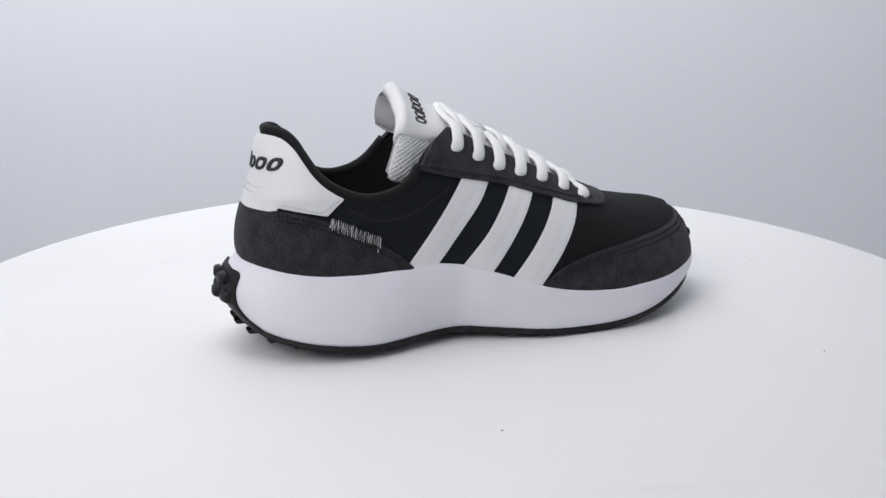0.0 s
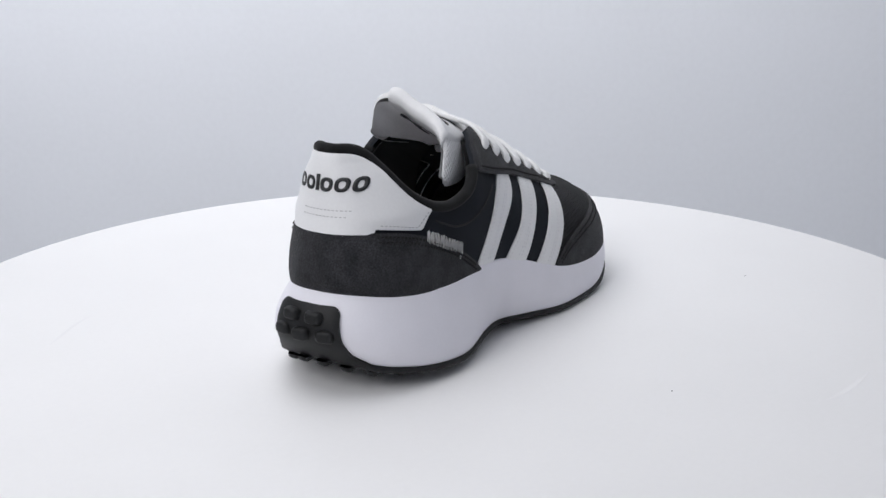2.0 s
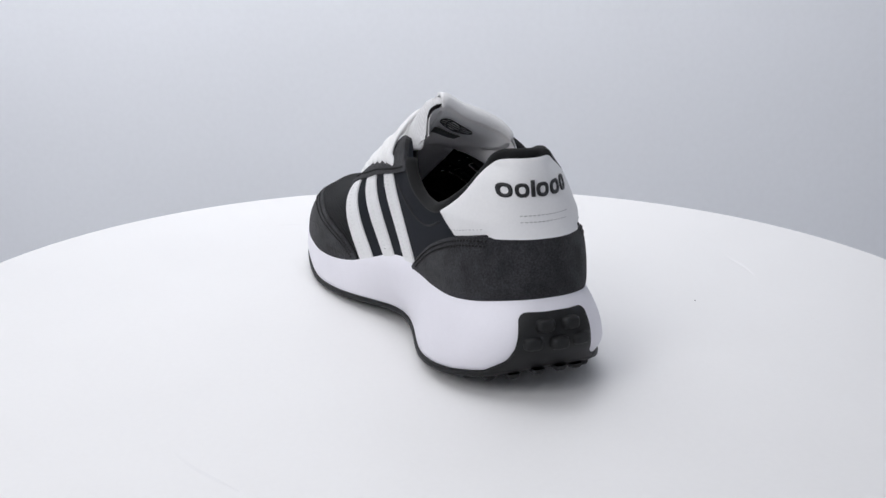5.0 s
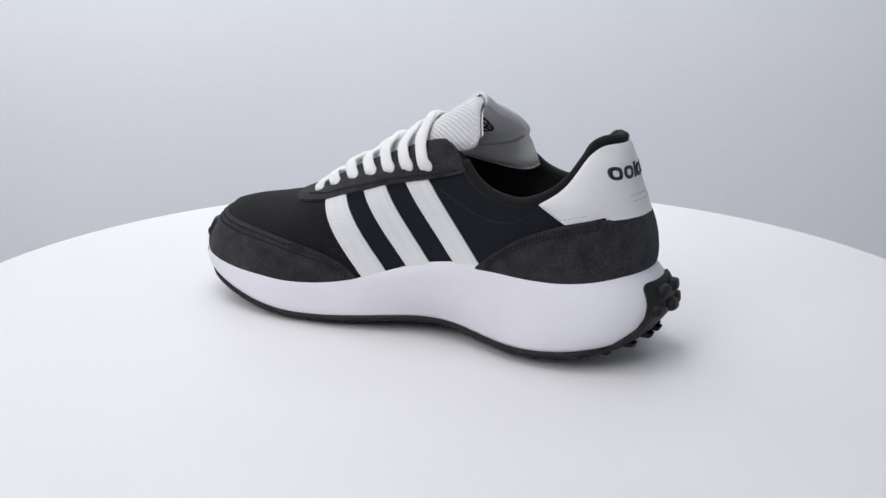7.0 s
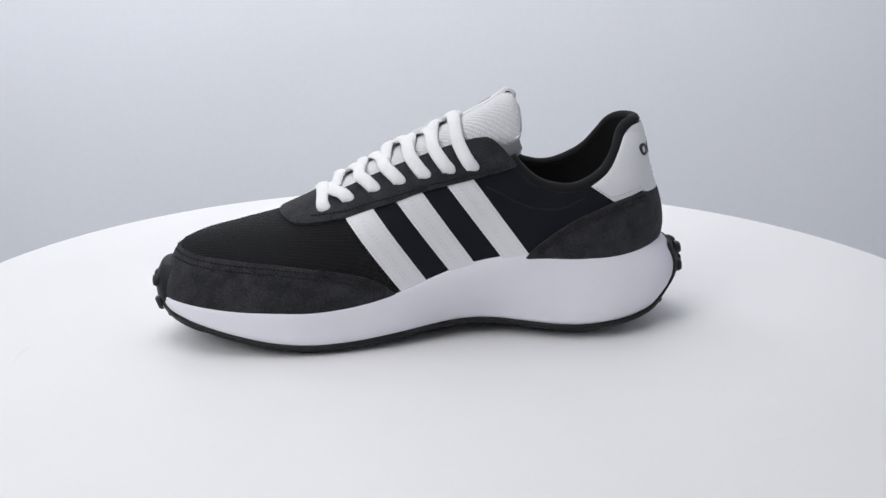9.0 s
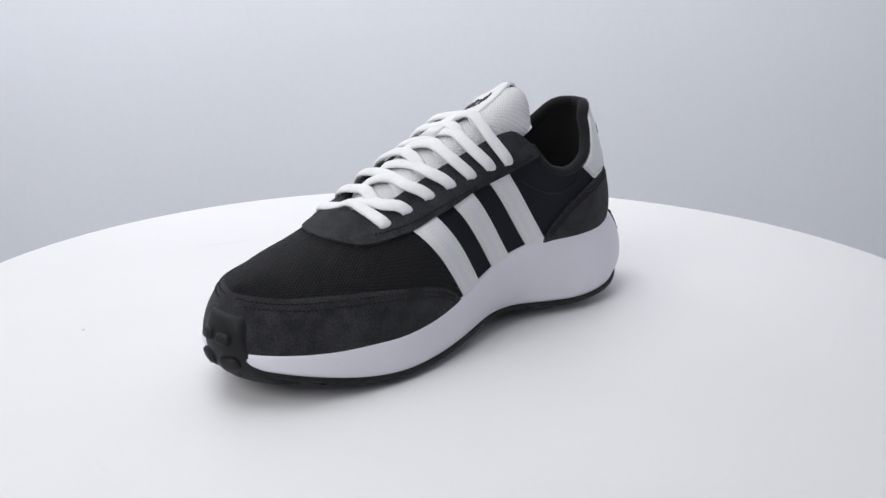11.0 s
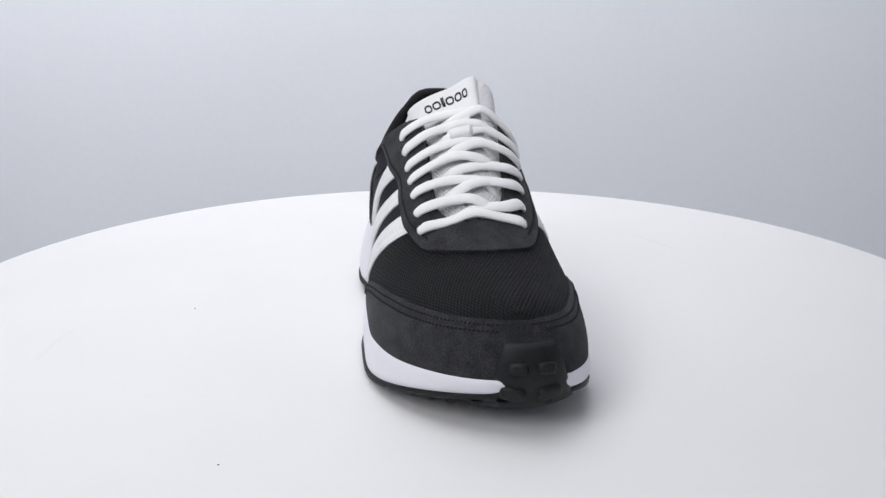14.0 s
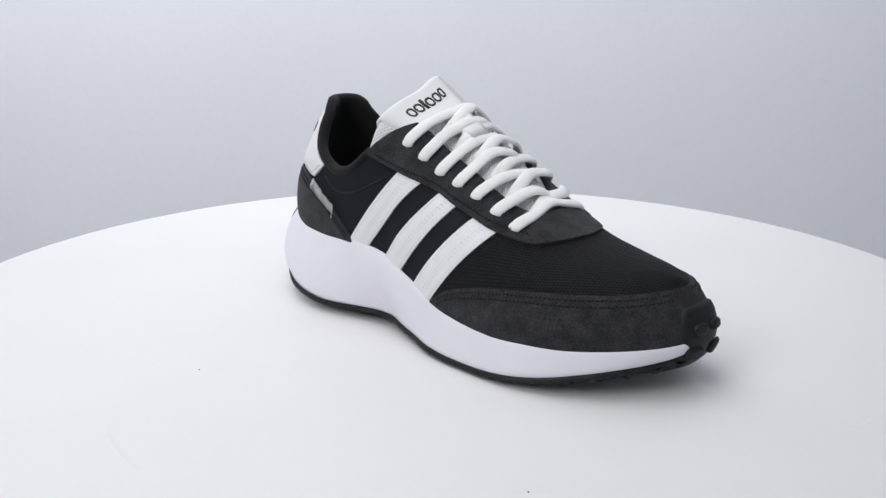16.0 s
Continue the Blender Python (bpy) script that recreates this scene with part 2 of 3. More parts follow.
def upper_point(x, v, side):
    """y and z of the closed upper at length x and height fraction v (0 feather line, 1 spine), on side +1 or -1."""
    zb = SOLE_TOP(x) - 5
    zs = SPINE(x)
    z = zb + v * (zs - zb)
    heel = np.clip((110 - x) / 70, 0, 1)
    toe = np.clip((x - 190) / 50, 0, 1)
    n = 3.6 + 4.4 * heel - 0.6 * toe + np.where(side < 0, SLOPE_R(x), 0.0)
    m = 1.55 + 0.45 * heel + 0.65 * toe
    g = np.clip(1 - v**n, 0, 1) ** (1 / m)
    g = g * (1 - 0.08 * v * heel) * heel_taper(x, z, side)
    w = np.where(side > 0, WIDTH_L(x), WIDTH_R(x))
    xb, xf = upper_ends(v)
    e = end_round(x - xb, heel_length(z), 2.25 - 0.25 * np.clip(v, 0, 1)) * end_round(xf - x, 84, np.where(side > 0, 2.25, 2.25))
    return BEND(x) + heel_shift(x, z) + LEAN(x) * np.clip(v * 1.35, 0, 1) ** 2 + side * w * e * g, z


def upper_ends(v):
    z = 45 + v * 95
    return HEEL_BACK(z), 297 - 13 * np.clip(v, 0, 1) ** 2.2


def build_upper_sheet(nu=360, nv=84):
    grid = np.zeros((nv, nu, 3))
    half = nu // 2
    for j in range(nv):
        v = np.full(half, 1 - (1 - j / (nv - 1)) ** 1.25)
        xb, xf = upper_ends(v)
        s = (np.arange(half) + 0.5) / half
        blend = 0.62 * (1 + np.cos(math.pi * s)) / 2 + 0.38 * (1 - s)
        x = xb + (xf - xb) * blend
        y, z = upper_point(x, v, np.full(half, 1.0))
        grid[j, :half] = np.stack([x, y, z], 1)
        y, z = upper_point(x[::-1], v, np.full(half, -1.0))
        grid[j, half:] = np.stack([x[::-1], y, z], 1)
    sheet = Sheet(grid)
    n = sheet.n.reshape(nv, nu, 3)
    for j in (nv - 2, nv - 1):
        weight = 1.0 if j == nv - 1 else 0.5
        even = (n[j] + n[j, ::-1]) / 2
        even /= np.maximum(np.linalg.norm(even, axis=1, keepdims=True), 1e-9)
        n[j] = n[j] * (1 - weight) + even * weight
    sheet.n = n.reshape(-1, 3)
    return sheet


def on_upper(x, z, side, lift=0.0):
    """A point of the upper at length x and height z on one side, lifted outwards, and the outward direction."""
    def at(xx, zz):
        zb = SOLE_TOP(xx) - 5
        v = np.clip((zz - zb) / (SPINE(xx) - zb), 0, 0.999)
        y, zq = upper_point(np.float64(xx), v, np.float64(side))
        return np.array([xx, float(y), float(zq)])
    p = at(x, z)
    a, b = at(x + 0.5, z) - at(x - 0.5, z), at(x, z + 0.5) - at(x, z - 0.5)
    n = np.cross(a, b)
    n /= max(np.linalg.norm(n), 1e-9)
    if n[1] * side < 0:
        n = -n
    return p + n * lift, n


# offsets of the midsole wall beyond the upper, from its top (0) to its bottom (1)
WALL_HEEL = curve_of([(0, 0.5), (0.08, 2.0), (0.35, 5.8), (0.6, 8.2), (0.85, 9.8), (1, 9.0)])
WALL_FORE = curve_of([(0, 1.7), (0.08, 2.0), (0.35, 2.2), (0.6, 2.4), (0.85, 2.6), (1, 2.2)])
WALL_ARCH = curve_of([(0, 0.5), (0.08, 1.8), (0.35, 2.5), (0.6, 1.0), (0.85, -2.5), (1, -4.5)])
WALL_BACK = curve_of([(0, 10), (0.08, 7.5), (0.35, 1.5), (0.6, -0.6), (0.85, 1.6), (1, 7)])
WALL_TOE = curve_of([(0, 297), (0.08, 298), (0.35, 299), (0.6, 298.5), (0.85, 296.5), (1, 293)])


def sole_point(x, h, side, xb, xf):
    heel = np.clip((120 - x) / 60, 0, 1)
    heel = heel * heel * (3 - 2 * heel)
    arch = np.exp(-((x - 122) / 34) ** 2) * np.where(side > 0, 1.0, 0.85)
    off = WALL_HEEL(h) * heel * np.where(side > 0, 0.95, 1.12) + (WALL_FORE(h) + np.where(side > 0, 0.6, 1.0) * h) * (1 - heel)
    off = off * (1 - arch) + WALL_ARCH(h) * arch
    w = np.where(side > 0, WIDTH_L(x), WIDTH_R(x)) + off
    e = end_round(x - xb, 52, 2.2) * end_round(xf - x, 86, np.where(side > 0, 2.25, 2.25))
    z = SOLE_TOP(x) + h * (SOLE_BOT(x) - SOLE_TOP(x)) + np.where(side > 0, 3.4, 0.0) * np.exp(-((x - 150) / 58) ** 2) * h
    return BEND(x) + side * w * e, z


def sole_ring(h, nu, dz=0.0, grow=0.0):
    half = nu // 2
    xb, xf = float(WALL_BACK(h)) - grow, float(WALL_TOE(h)) + grow
    s = (np.arange(half) + 0.5) / half
    x = xb + (xf - xb) * (0.62 * (1 + np.cos(math.pi * s)) / 2 + 0.38 * (1 - s))
    y, z = sole_point(x, h, np.full(half, 1.0), xb, xf)
    y2, z2 = sole_point(x[::-1], h, np.full(half, -1.0), xb, xf)
    ring = np.vstack([np.stack([x, y, z + dz], 1), np.stack([x[::-1], y2, z2 + dz], 1)])
    mid = np.stack([ring[:, 0], BEND(ring[:, 0]), ring[:, 2]], 1)
    out = ring - mid
    ring[:, 1] += np.sign(out[:, 1]) * grow * np.clip(np.abs(out[:, 1]) / 20, 0, 1)
    return ring


def rings_mesh(rings, cap=True, cap_top=True):
    """Faces between closed rings given from top to bottom, with fan caps across (left to right strips)."""
    nu = len(rings[0])
    verts = np.vstack(rings)
    faces = []
    for j in range(len(rings) - 1):
        for i in range(nu):
            k = (i + 1) % nu
            faces.append((j * nu + i, (j + 1) * nu + i, (j + 1) * nu + k, j * nu + k))
    b = (len(rings) - 1) * nu
    for i in range(nu // 2 - 1):
        q = nu - 1 - i
        if cap:
            faces.append((b + i, b + q, b + q - 1, b + i + 1))
        if cap_top:
            faces.append((i, i + 1, q - 1, q))
    return verts, faces


def place_pad(w, h, d, centre, out, along, e=0.6):
    """A rounded pad set at centre, facing out, with its first half size along the given direction."""
    v, f = pill(w, h, d, e)
    out = np.asarray(out, float) / np.linalg.norm(out)
    a = np.asarray(along, float) - np.dot(along, out) * out
    a /= np.linalg.norm(a)
    b = np.cross(out, a)
    return np.asarray(centre) + v[:, :1] * a + v[:, 1:2] * b + v[:, 2:] * out, f


def joined(pieces):
    verts, faces, base = [], [], 0
    for v, f in pieces:
        verts.append(np.asarray(v))
        faces += [tuple(k + base for k in q) for q in f]
        base += len(v)
    return np.vstack(verts), faces


def dashes(points, normals, length, gap, radius, lift=0.15):
    """Stitches: short rounded dashes along a path on a surface."""
    p, n = np.asarray(points), np.asarray(normals)
    s = np.concatenate([[0], np.cumsum(np.linalg.norm(np.diff(p, axis=0), axis=1))])
    out, d = [], gap
    while d + length < s[-1]:
        q = [np.array([np.interp(d + k * length / 2, s, p[:, a]) for a in range(3)]) for k in range(3)]
        m = [np.array([np.interp(d + k * length / 2, s, n[:, a]) for a in range(3)]) for k in range(3)]
        q = [q[0] + m[0] * (lift - radius * 0.8), q[1] + m[1] * lift, q[2] + m[2] * (lift - radius * 0.8)]
        out.append(sweep(q, radius, radius, m, sides=5))
        d += length + gap
    return joined(out)


STRIPES_LEFT = [[(125, 91.9), (140, 89.3), (108.7, 46.9), (92.8, 47.7)], [(153, 85.3), (167, 80.3), (138.7, 41.4), (124.7, 45.5)],
                [(179.3, 76.3), (194.5, 71.4), (166.3, 32.4), (151.8, 37.3)]]
STRIPES_RIGHT = [[(126.7, 92.8), (143, 89), (108.8, 47.1), (93, 49.4)], [(156, 84.5), (170, 80.3), (139.6, 39.7), (123.7, 44.5)],
                 [(182.5, 75.5), (198.2, 70.6), (167.3, 29.8), (151.8, 35.6)]]


def stripe_polygons(side):
    """The side stripes, run on under the lace stay above and into the midsole below."""
    out = []
    for corners in STRIPES_LEFT if side > 0 else STRIPES_RIGHT:
        a, b, c, d = [np.array(q, float) for q in corners]
        out.append([tuple(a + (a - d) * 0.06), tuple(b + (b - c) * 0.06), tuple(c + (c - b) * 0.14), tuple(d + (d - a) * 0.14)])
    return out


CAP_EDGE = curve_of([(163, 20), (167, 28.5), (172, 33.5), (178, 37.8), (184, 40.8), (191, 43), (200, 45), (210, 46.8), (230, 48.7), (256, 50), (275, 51.2), (285, 52.3), (300, 53.5)])
HEEL_EDGE = curve_of([(0, 80), (24, 80), (36, 78.5), (46, 76), (58, 71.5), (69, 66.5), (81, 59), (93, 49.5), (100, 42)])
EYE_LOW = curve_of([(90, 103), (98, 100), (103, 98.2), (124, 92.3), (139, 88.8), (153, 85.3), (166, 80.8), (182, 76), (193, 72), (203, 69.6), (217, 66.8), (226, 66.2), (240, 65)])
THROAT = curve_of([(60, -60), (85, -20), (97, 16), (104, 23.5), (110, 24.5), (125, 22.5), (160, 19.5), (190, 17.5), (199, 15.5), (204, 12), (207.5, 6), (209, -2), (230, -40)])


def build_sneaker():
    shoe = new("sneaker")
    tagged(shoe, "black, white and charcoal suede running sneaker on a turntable", "sneaker")
    up = build_upper_sheet()
    X, Y, Z = up.p[:, 0], up.p[:, 1], up.p[:, 2]
    mid = Y - BEND(X)
    throat = np.where(Z > 55, np.abs(mid - THROAT_MID(X)) - THROAT(X), 30)
    opening = np.minimum(COLLAR(X) - Z, throat)
    floor_f = Z - (SOLE_TOP(X) - 7)

    # the fabric body of the upper, the knit forefoot over it
    knit_line = X - (152 + (Z - 30) * 0.62)
    v, f, uv = up.cut(np.minimum(opening, 12 - knit_line), 0.0, 3.0)
    mesh_part("upper", v, f, M_QUARTER, shoe, "smooth black fabric side of the upper", uv)
    up.uv = np.stack([X * MM, (mid + np.sign(mid) * (SPINE(X) - Z) * 0.8) * MM], axis=1)
    v, f, uv = up.cut(np.minimum(opening, knit_line), 0.25, 2.0)
    mesh_part("vamp", v, f, M_KNIT, shoe, "black knitted mesh over the toes", uv)

    # inside: padded lining and insole
    v, f, uv = up.cut(np.minimum(np.minimum(opening - 0.5, floor_f), 150 - X), -5.5, 0.5)
    mesh_part("lining", v, [q[::-1] for q in f], M_LINING, shoe, "padded black fabric lining")
    ring = [np.array([[x, float(BEND(x)) + s * 0.86 * float((WIDTH_L if s > 0 else WIDTH_R)(x)) * float(end_round(x - 14, 40, 2.4) * end_round(285 - x, 72, 2.1)), float(SOLE_TOP(x)) - 3]
                      for s, xs in ((1, np.linspace(284, 15, 40)), (-1, np.linspace(15, 284, 40))) for x in xs])]
    ring.append(ring[0] - (0, 0, 4))
    v, f = rings_mesh(ring)
    mesh_part("insole", v, f, M_LINING, shoe, "black insole")

    # collar roll along the edge of the opening
    g = up.p.reshape(up.nv, up.nu, 3)
    nrm = up.n.reshape(up.nv, up.nu, 3)
    fo = (COLLAR(g[:, :, 0]) - g[:, :, 2])
    path, ups = [], []
    for i in range(up.nu):
        neg = np.where(fo[:, i] < 0)[0]
        if len(neg) == 0 or neg[0] == 0:
            continue
        j = neg[0]
        t = fo[j - 1, i] / (fo[j - 1, i] - fo[j, i])
        p = g[j - 1, i] + t * (g[j, i] - g[j - 1, i])
        if p[0] < 106:
            path.append(p - nrm[j, i] * 1.9)
            ups.append(nrm[j, i])
    v, f = sweep(smooth_path(path[::2], 160), 3.0, 3.4, smooth_path(ups[::2], 160), sides=10)
    mesh_part("collar", v, f, M_LINING, shoe, "rounded black collar edge")

    # overlays
    v, f, uv = up.cut(np.minimum(CAP_EDGE(X) - Z, X - 160), 1.3, 2.2, 0.25)
    mesh_part("toe_guard", v, f, M_SUEDE, shoe, "charcoal suede toe guard", uv)
    v, f, uv = up.cut(np.minimum(HEEL_EDGE(X) - Z, 100 - X), 1.5, 2.4, 0.3)
    mesh_part("heel_counter", v, f, M_SUEDE, shoe, "charcoal suede heel counter", uv)
    eye = np.minimum(np.minimum(np.minimum(Z - EYE_LOW(X), X - 95), 230.5 - 8 * (mid / 24) ** 2 - X), np.minimum(throat, COLLAR(X) - Z))
    v, f, uv = up.cut(eye, 1.9, 2.6, 0.3)
    mesh_part("eyestay", v, f, M_SUEDE, shoe, "charcoal suede lace stay", uv)
    tab_left = [(62.3, 88), (45.5, 76.6), (27, 81), (25.5, 77), (0, 77), (0, 150), (62.3, 150)]
    tab_right = [(60, 86.3), (50.5, 77.4), (27, 81.5), (25.5, 77), (0, 77), (0, 150), (60, 150)]
    tab_field = np.where(mid > 0, polygon_field(X, Z, tab_left), polygon_field(X, Z, tab_right))
    v, f, uv = up.cut(np.minimum(tab_field, COLLAR(X) - Z - 2.6), 1.2, 2.2, 0.5)
    tab = mesh_part("heel_tab", v, f, M_WHITE, shoe, "smooth white heel tab with dark printed bars", uv)

    for side in (1, -1):
        for poly in stripe_polygons(side):
            fld = np.minimum(polygon_field(X, Z, poly), mid * side)
            v, f, uv = up.cut(fld, 0.85, 1.8, 0.25)
            st = mesh_part("stripe", v, f, M_WHITE, shoe, "white stitched side stripe", uv)
            pieces = []
            (ax, az), (bx, bz), (cx, cz), (dx, dz) = poly
            for k in (0.12, 0.5, 0.62, 0.9)[0:4]:
                pts = [on_upper(ax + (bx - ax) * k + t * (dx + (cx - dx) * k - ax - (bx - ax) * k),
                                az + (bz - az) * k + t * (dz + (cz - dz) * k - az - (bz - az) * k), side, 1.1) for t in np.linspace(0.06, 0.86, 14)]
                pieces.append(dashes([q[0] for q in pts], [q[1] for q in pts], 1.1, 1.3, 0.22))
            v, f = joined(pieces)
            tagged(mesh_part("stitching", v, f, M_THREAD, st), kind="stuff")
    return shoe, up


SHOE_BASE = pose(-0.12406, -0.0483, 0.0, 0, 0, 22.09)
sneaker, upper_sheet = build_sneaker()


def build_sole(shoe):
    nu = 240
    hs = [0, 0.03, 0.08, 0.15, 0.25, 0.35, 0.45, 0.55, 0.65, 0.75, 0.85, 0.93, 1.0]
    v, f = rings_mesh([sole_ring(h, nu) for h in hs])
    mesh_part("midsole", v, f, M_FOAM, shoe, "thick sculpted white foam midsole")
    rings = [sole_ring(1.0, nu, 1.0, 0.7), sole_ring(1.0, nu, -0.4, 1.5), sole_ring(1.0, nu, -2.0, 1.3), sole_ring(1.0, nu, -3.0, -0.8)]
    v, f = rings_mesh(rings)
    out = mesh_part("outsole", v, f, M_RUBBER, shoe, "thin black rubber outsole")
    base = rings[-1]
    s = np.concatenate([[0], np.cumsum(np.linalg.norm(np.diff(base, axis=0), axis=1))])
    d = 6.0
    while d < s[-1]:
        c = np.array([np.interp(d, s, base[:, a]) for a in range(3)])
        d += 15.0
        y0 = float(BEND(c[0]))
        c[1] = y0 + (c[1] - y0) * 0.80
        depth = min(max(c[2] - 0.1, 0.8), 1.8)
        v, f = place_pad(4.6, 3.4, depth + 1.0, c + (0, 0, 1.0), (0, 0, -1), (1, 0, 0), 0.45)
        mesh_part("lug", v, f, M_RUBBER, out)
    # heel clip
    rows = [sole_ring(h, 360) for h in np.linspace(0.02, 1.0, 40)]
    sh = Sheet(np.array(rows[::-1]))
    px, py, pz = sh.p.T
    half = np.interp(pz, [12, 18, 22, 30, 46], [32, 27, 22.5, 20, 17.0])
    qa, qb = np.abs(py - 0.5) - half + 4, pz - 42.0
    fld = 4 - np.where((qa > 0) & (qb > 0), np.hypot(qa, qb), np.maximum(qa, qb))
    fld = np.minimum(fld, 30 - px)
    v, f, uv = sh.cut(fld, 1.4, 2.0, 0.4)
    clip = mesh_part("heel_clip", v, f, M_RUBBER, shoe, "black rubber heel clip with round lugs")
    for y, z in ((7.2, 41.2), (-6, 41.2), (13.3, 32.4), (0.6, 32.4), (-12, 32.4)):
        x = -2.4 + 0.018 * y * y + (0.0 if z < 35 else 1.6)
        v, f = place_pad(5.0, 3.4, 3.6, (x - 0.2, y, z), (-1, 0.02 * y, 0.12), (0, 1, 0), 0.6)
        mesh_part("lug", v, f, M_RUBBER, clip)
    # toe clip
    prof = curve_of([(8, 17), (12, 9), (17, 4), (22, 1.2), (28, -0.2), (34, 0.0), (40, 1.4), (47, 5)])
    nz, ny = 18, 18
    verts, faces = [], []
    for lay in (0, 1):
        for j in range(nz):
            z = 10 + 34.5 * j / (nz - 1)
            hw = np.interp(z, [10, 18, 30, 44.5], [26, 21, 17, 13.0])
            if j > nz - 3:
                hw -= (j - nz + 3) * 0.8
            for i in range(ny):
                q = -1 + 2 * i / (ny - 1)
                dip = 0.9 * (abs(q) ** 8)
                verts.append((300.6 - lay * 6 - dip - float(prof(z)) - 0.018 * (q * hw) ** 2, 9.3 + q * hw, z))
    for j in range(nz - 1):
        for i in range(ny - 1):
            a = j * ny + i
            faces.append((a, a + 1, a + ny + 1, a + ny))
    m = nz * ny
    edge = [i for i in range(ny)] + [j * ny + ny - 1 for j in range(1, nz)] + [(nz - 1) * ny + i for i in range(ny - 2, -1, -1)] + [j * ny for j in range(nz - 2, 0, -1)]
    for a, b in zip(edge, edge[1:] + edge[:1]):
        faces.append((b, a, a + m, b + m))
    clip = mesh_part("toe_clip", verts, faces, M_RUBBER, shoe, "black rubber toe clip with oval lugs")
    for y, z, w, h in ((2.9, 34.6, 4.6, 3.0), (15.8, 34.6, 4.6, 3.0), (0.8, 22.4, 6.0, 3.6), (17.8, 22.4, 6.0, 3.6)):
        x = 301.2 - float(prof(z)) - 0.018 * (y - 9.3) ** 2
        v, f = place_pad(w, h, 2.4, (x - 0.8, y, z), (1, 0.033 * (y - 9.3), 0.15 if z > 30 else -0.35), (0, 1, 0), 0.6)
        mesh_part("lug", v, f, M_RUBBER, clip)


build_sole(sneaker)


# ---- tongue ----
TONGUE_X = curve_of([(0, 212), (0.2, 189), (0.4, 166), (0.6, 144), (0.75, 128), (0.88, 115), (1, 105)])
TONGUE_Z = curve_of([(0, 73.5), (0.2, 89.5), (0.4, 103), (0.6, 115), (0.75, 123.8), (0.88, 131), (1, 138)])
ACROSS = [-1, -0.6, -0.2, 0.0, 0.35, 0.7, 1]
TOP_Y = curve_of(list(zip(ACROSS, (-27, -22, -8, 2, 15, 27, 30.5))))
TOP_Z = curve_of(list(zip(ACROSS, (-44, -21, -10, -6, 0.5, -4.5, -24))))
LOW_Y = curve_of(list(zip(ACROSS, (-20, -13, -4, 1, 8, 15, 21))))
LOW_Z = curve_of(list(zip(ACROSS, (-9, -3, -0.5, 0, -0.5, -3, -9))))


def tongue_point(s, q, drop):
    """s along (0 foot, 1 top), q across (-1 right, 1 left), drop below the outer face."""
    k = np.clip((s - 0.4) / 0.6, 0, 1)
    k = k * k * (3 - 2 * k)
    w = np.interp(s, [0, 0.3, 1], [0.75, 1, 1])
    y = (1 - k) * (float(LOW_Y(q)) * w + float(THROAT_MID(TONGUE_X(s))) * 0.7) + k * float(TOP_Y(q))
    z = float(TONGUE_Z(s)) + (1 - k) * float(LOW_Z(q)) + k * float(TOP_Z(q))
    side = np.clip(abs(q), 0, 1) ** 3
    wing = (13.0 if q < 0.15 else 7.0) * k * abs(q - 0.15) ** 1.7
    return np.array([float(TONGUE_X(s)) - wing - drop * 0.62, y - drop * 0.75 * math.copysign(side, q), z - drop * (1 - 0.7 * side)])


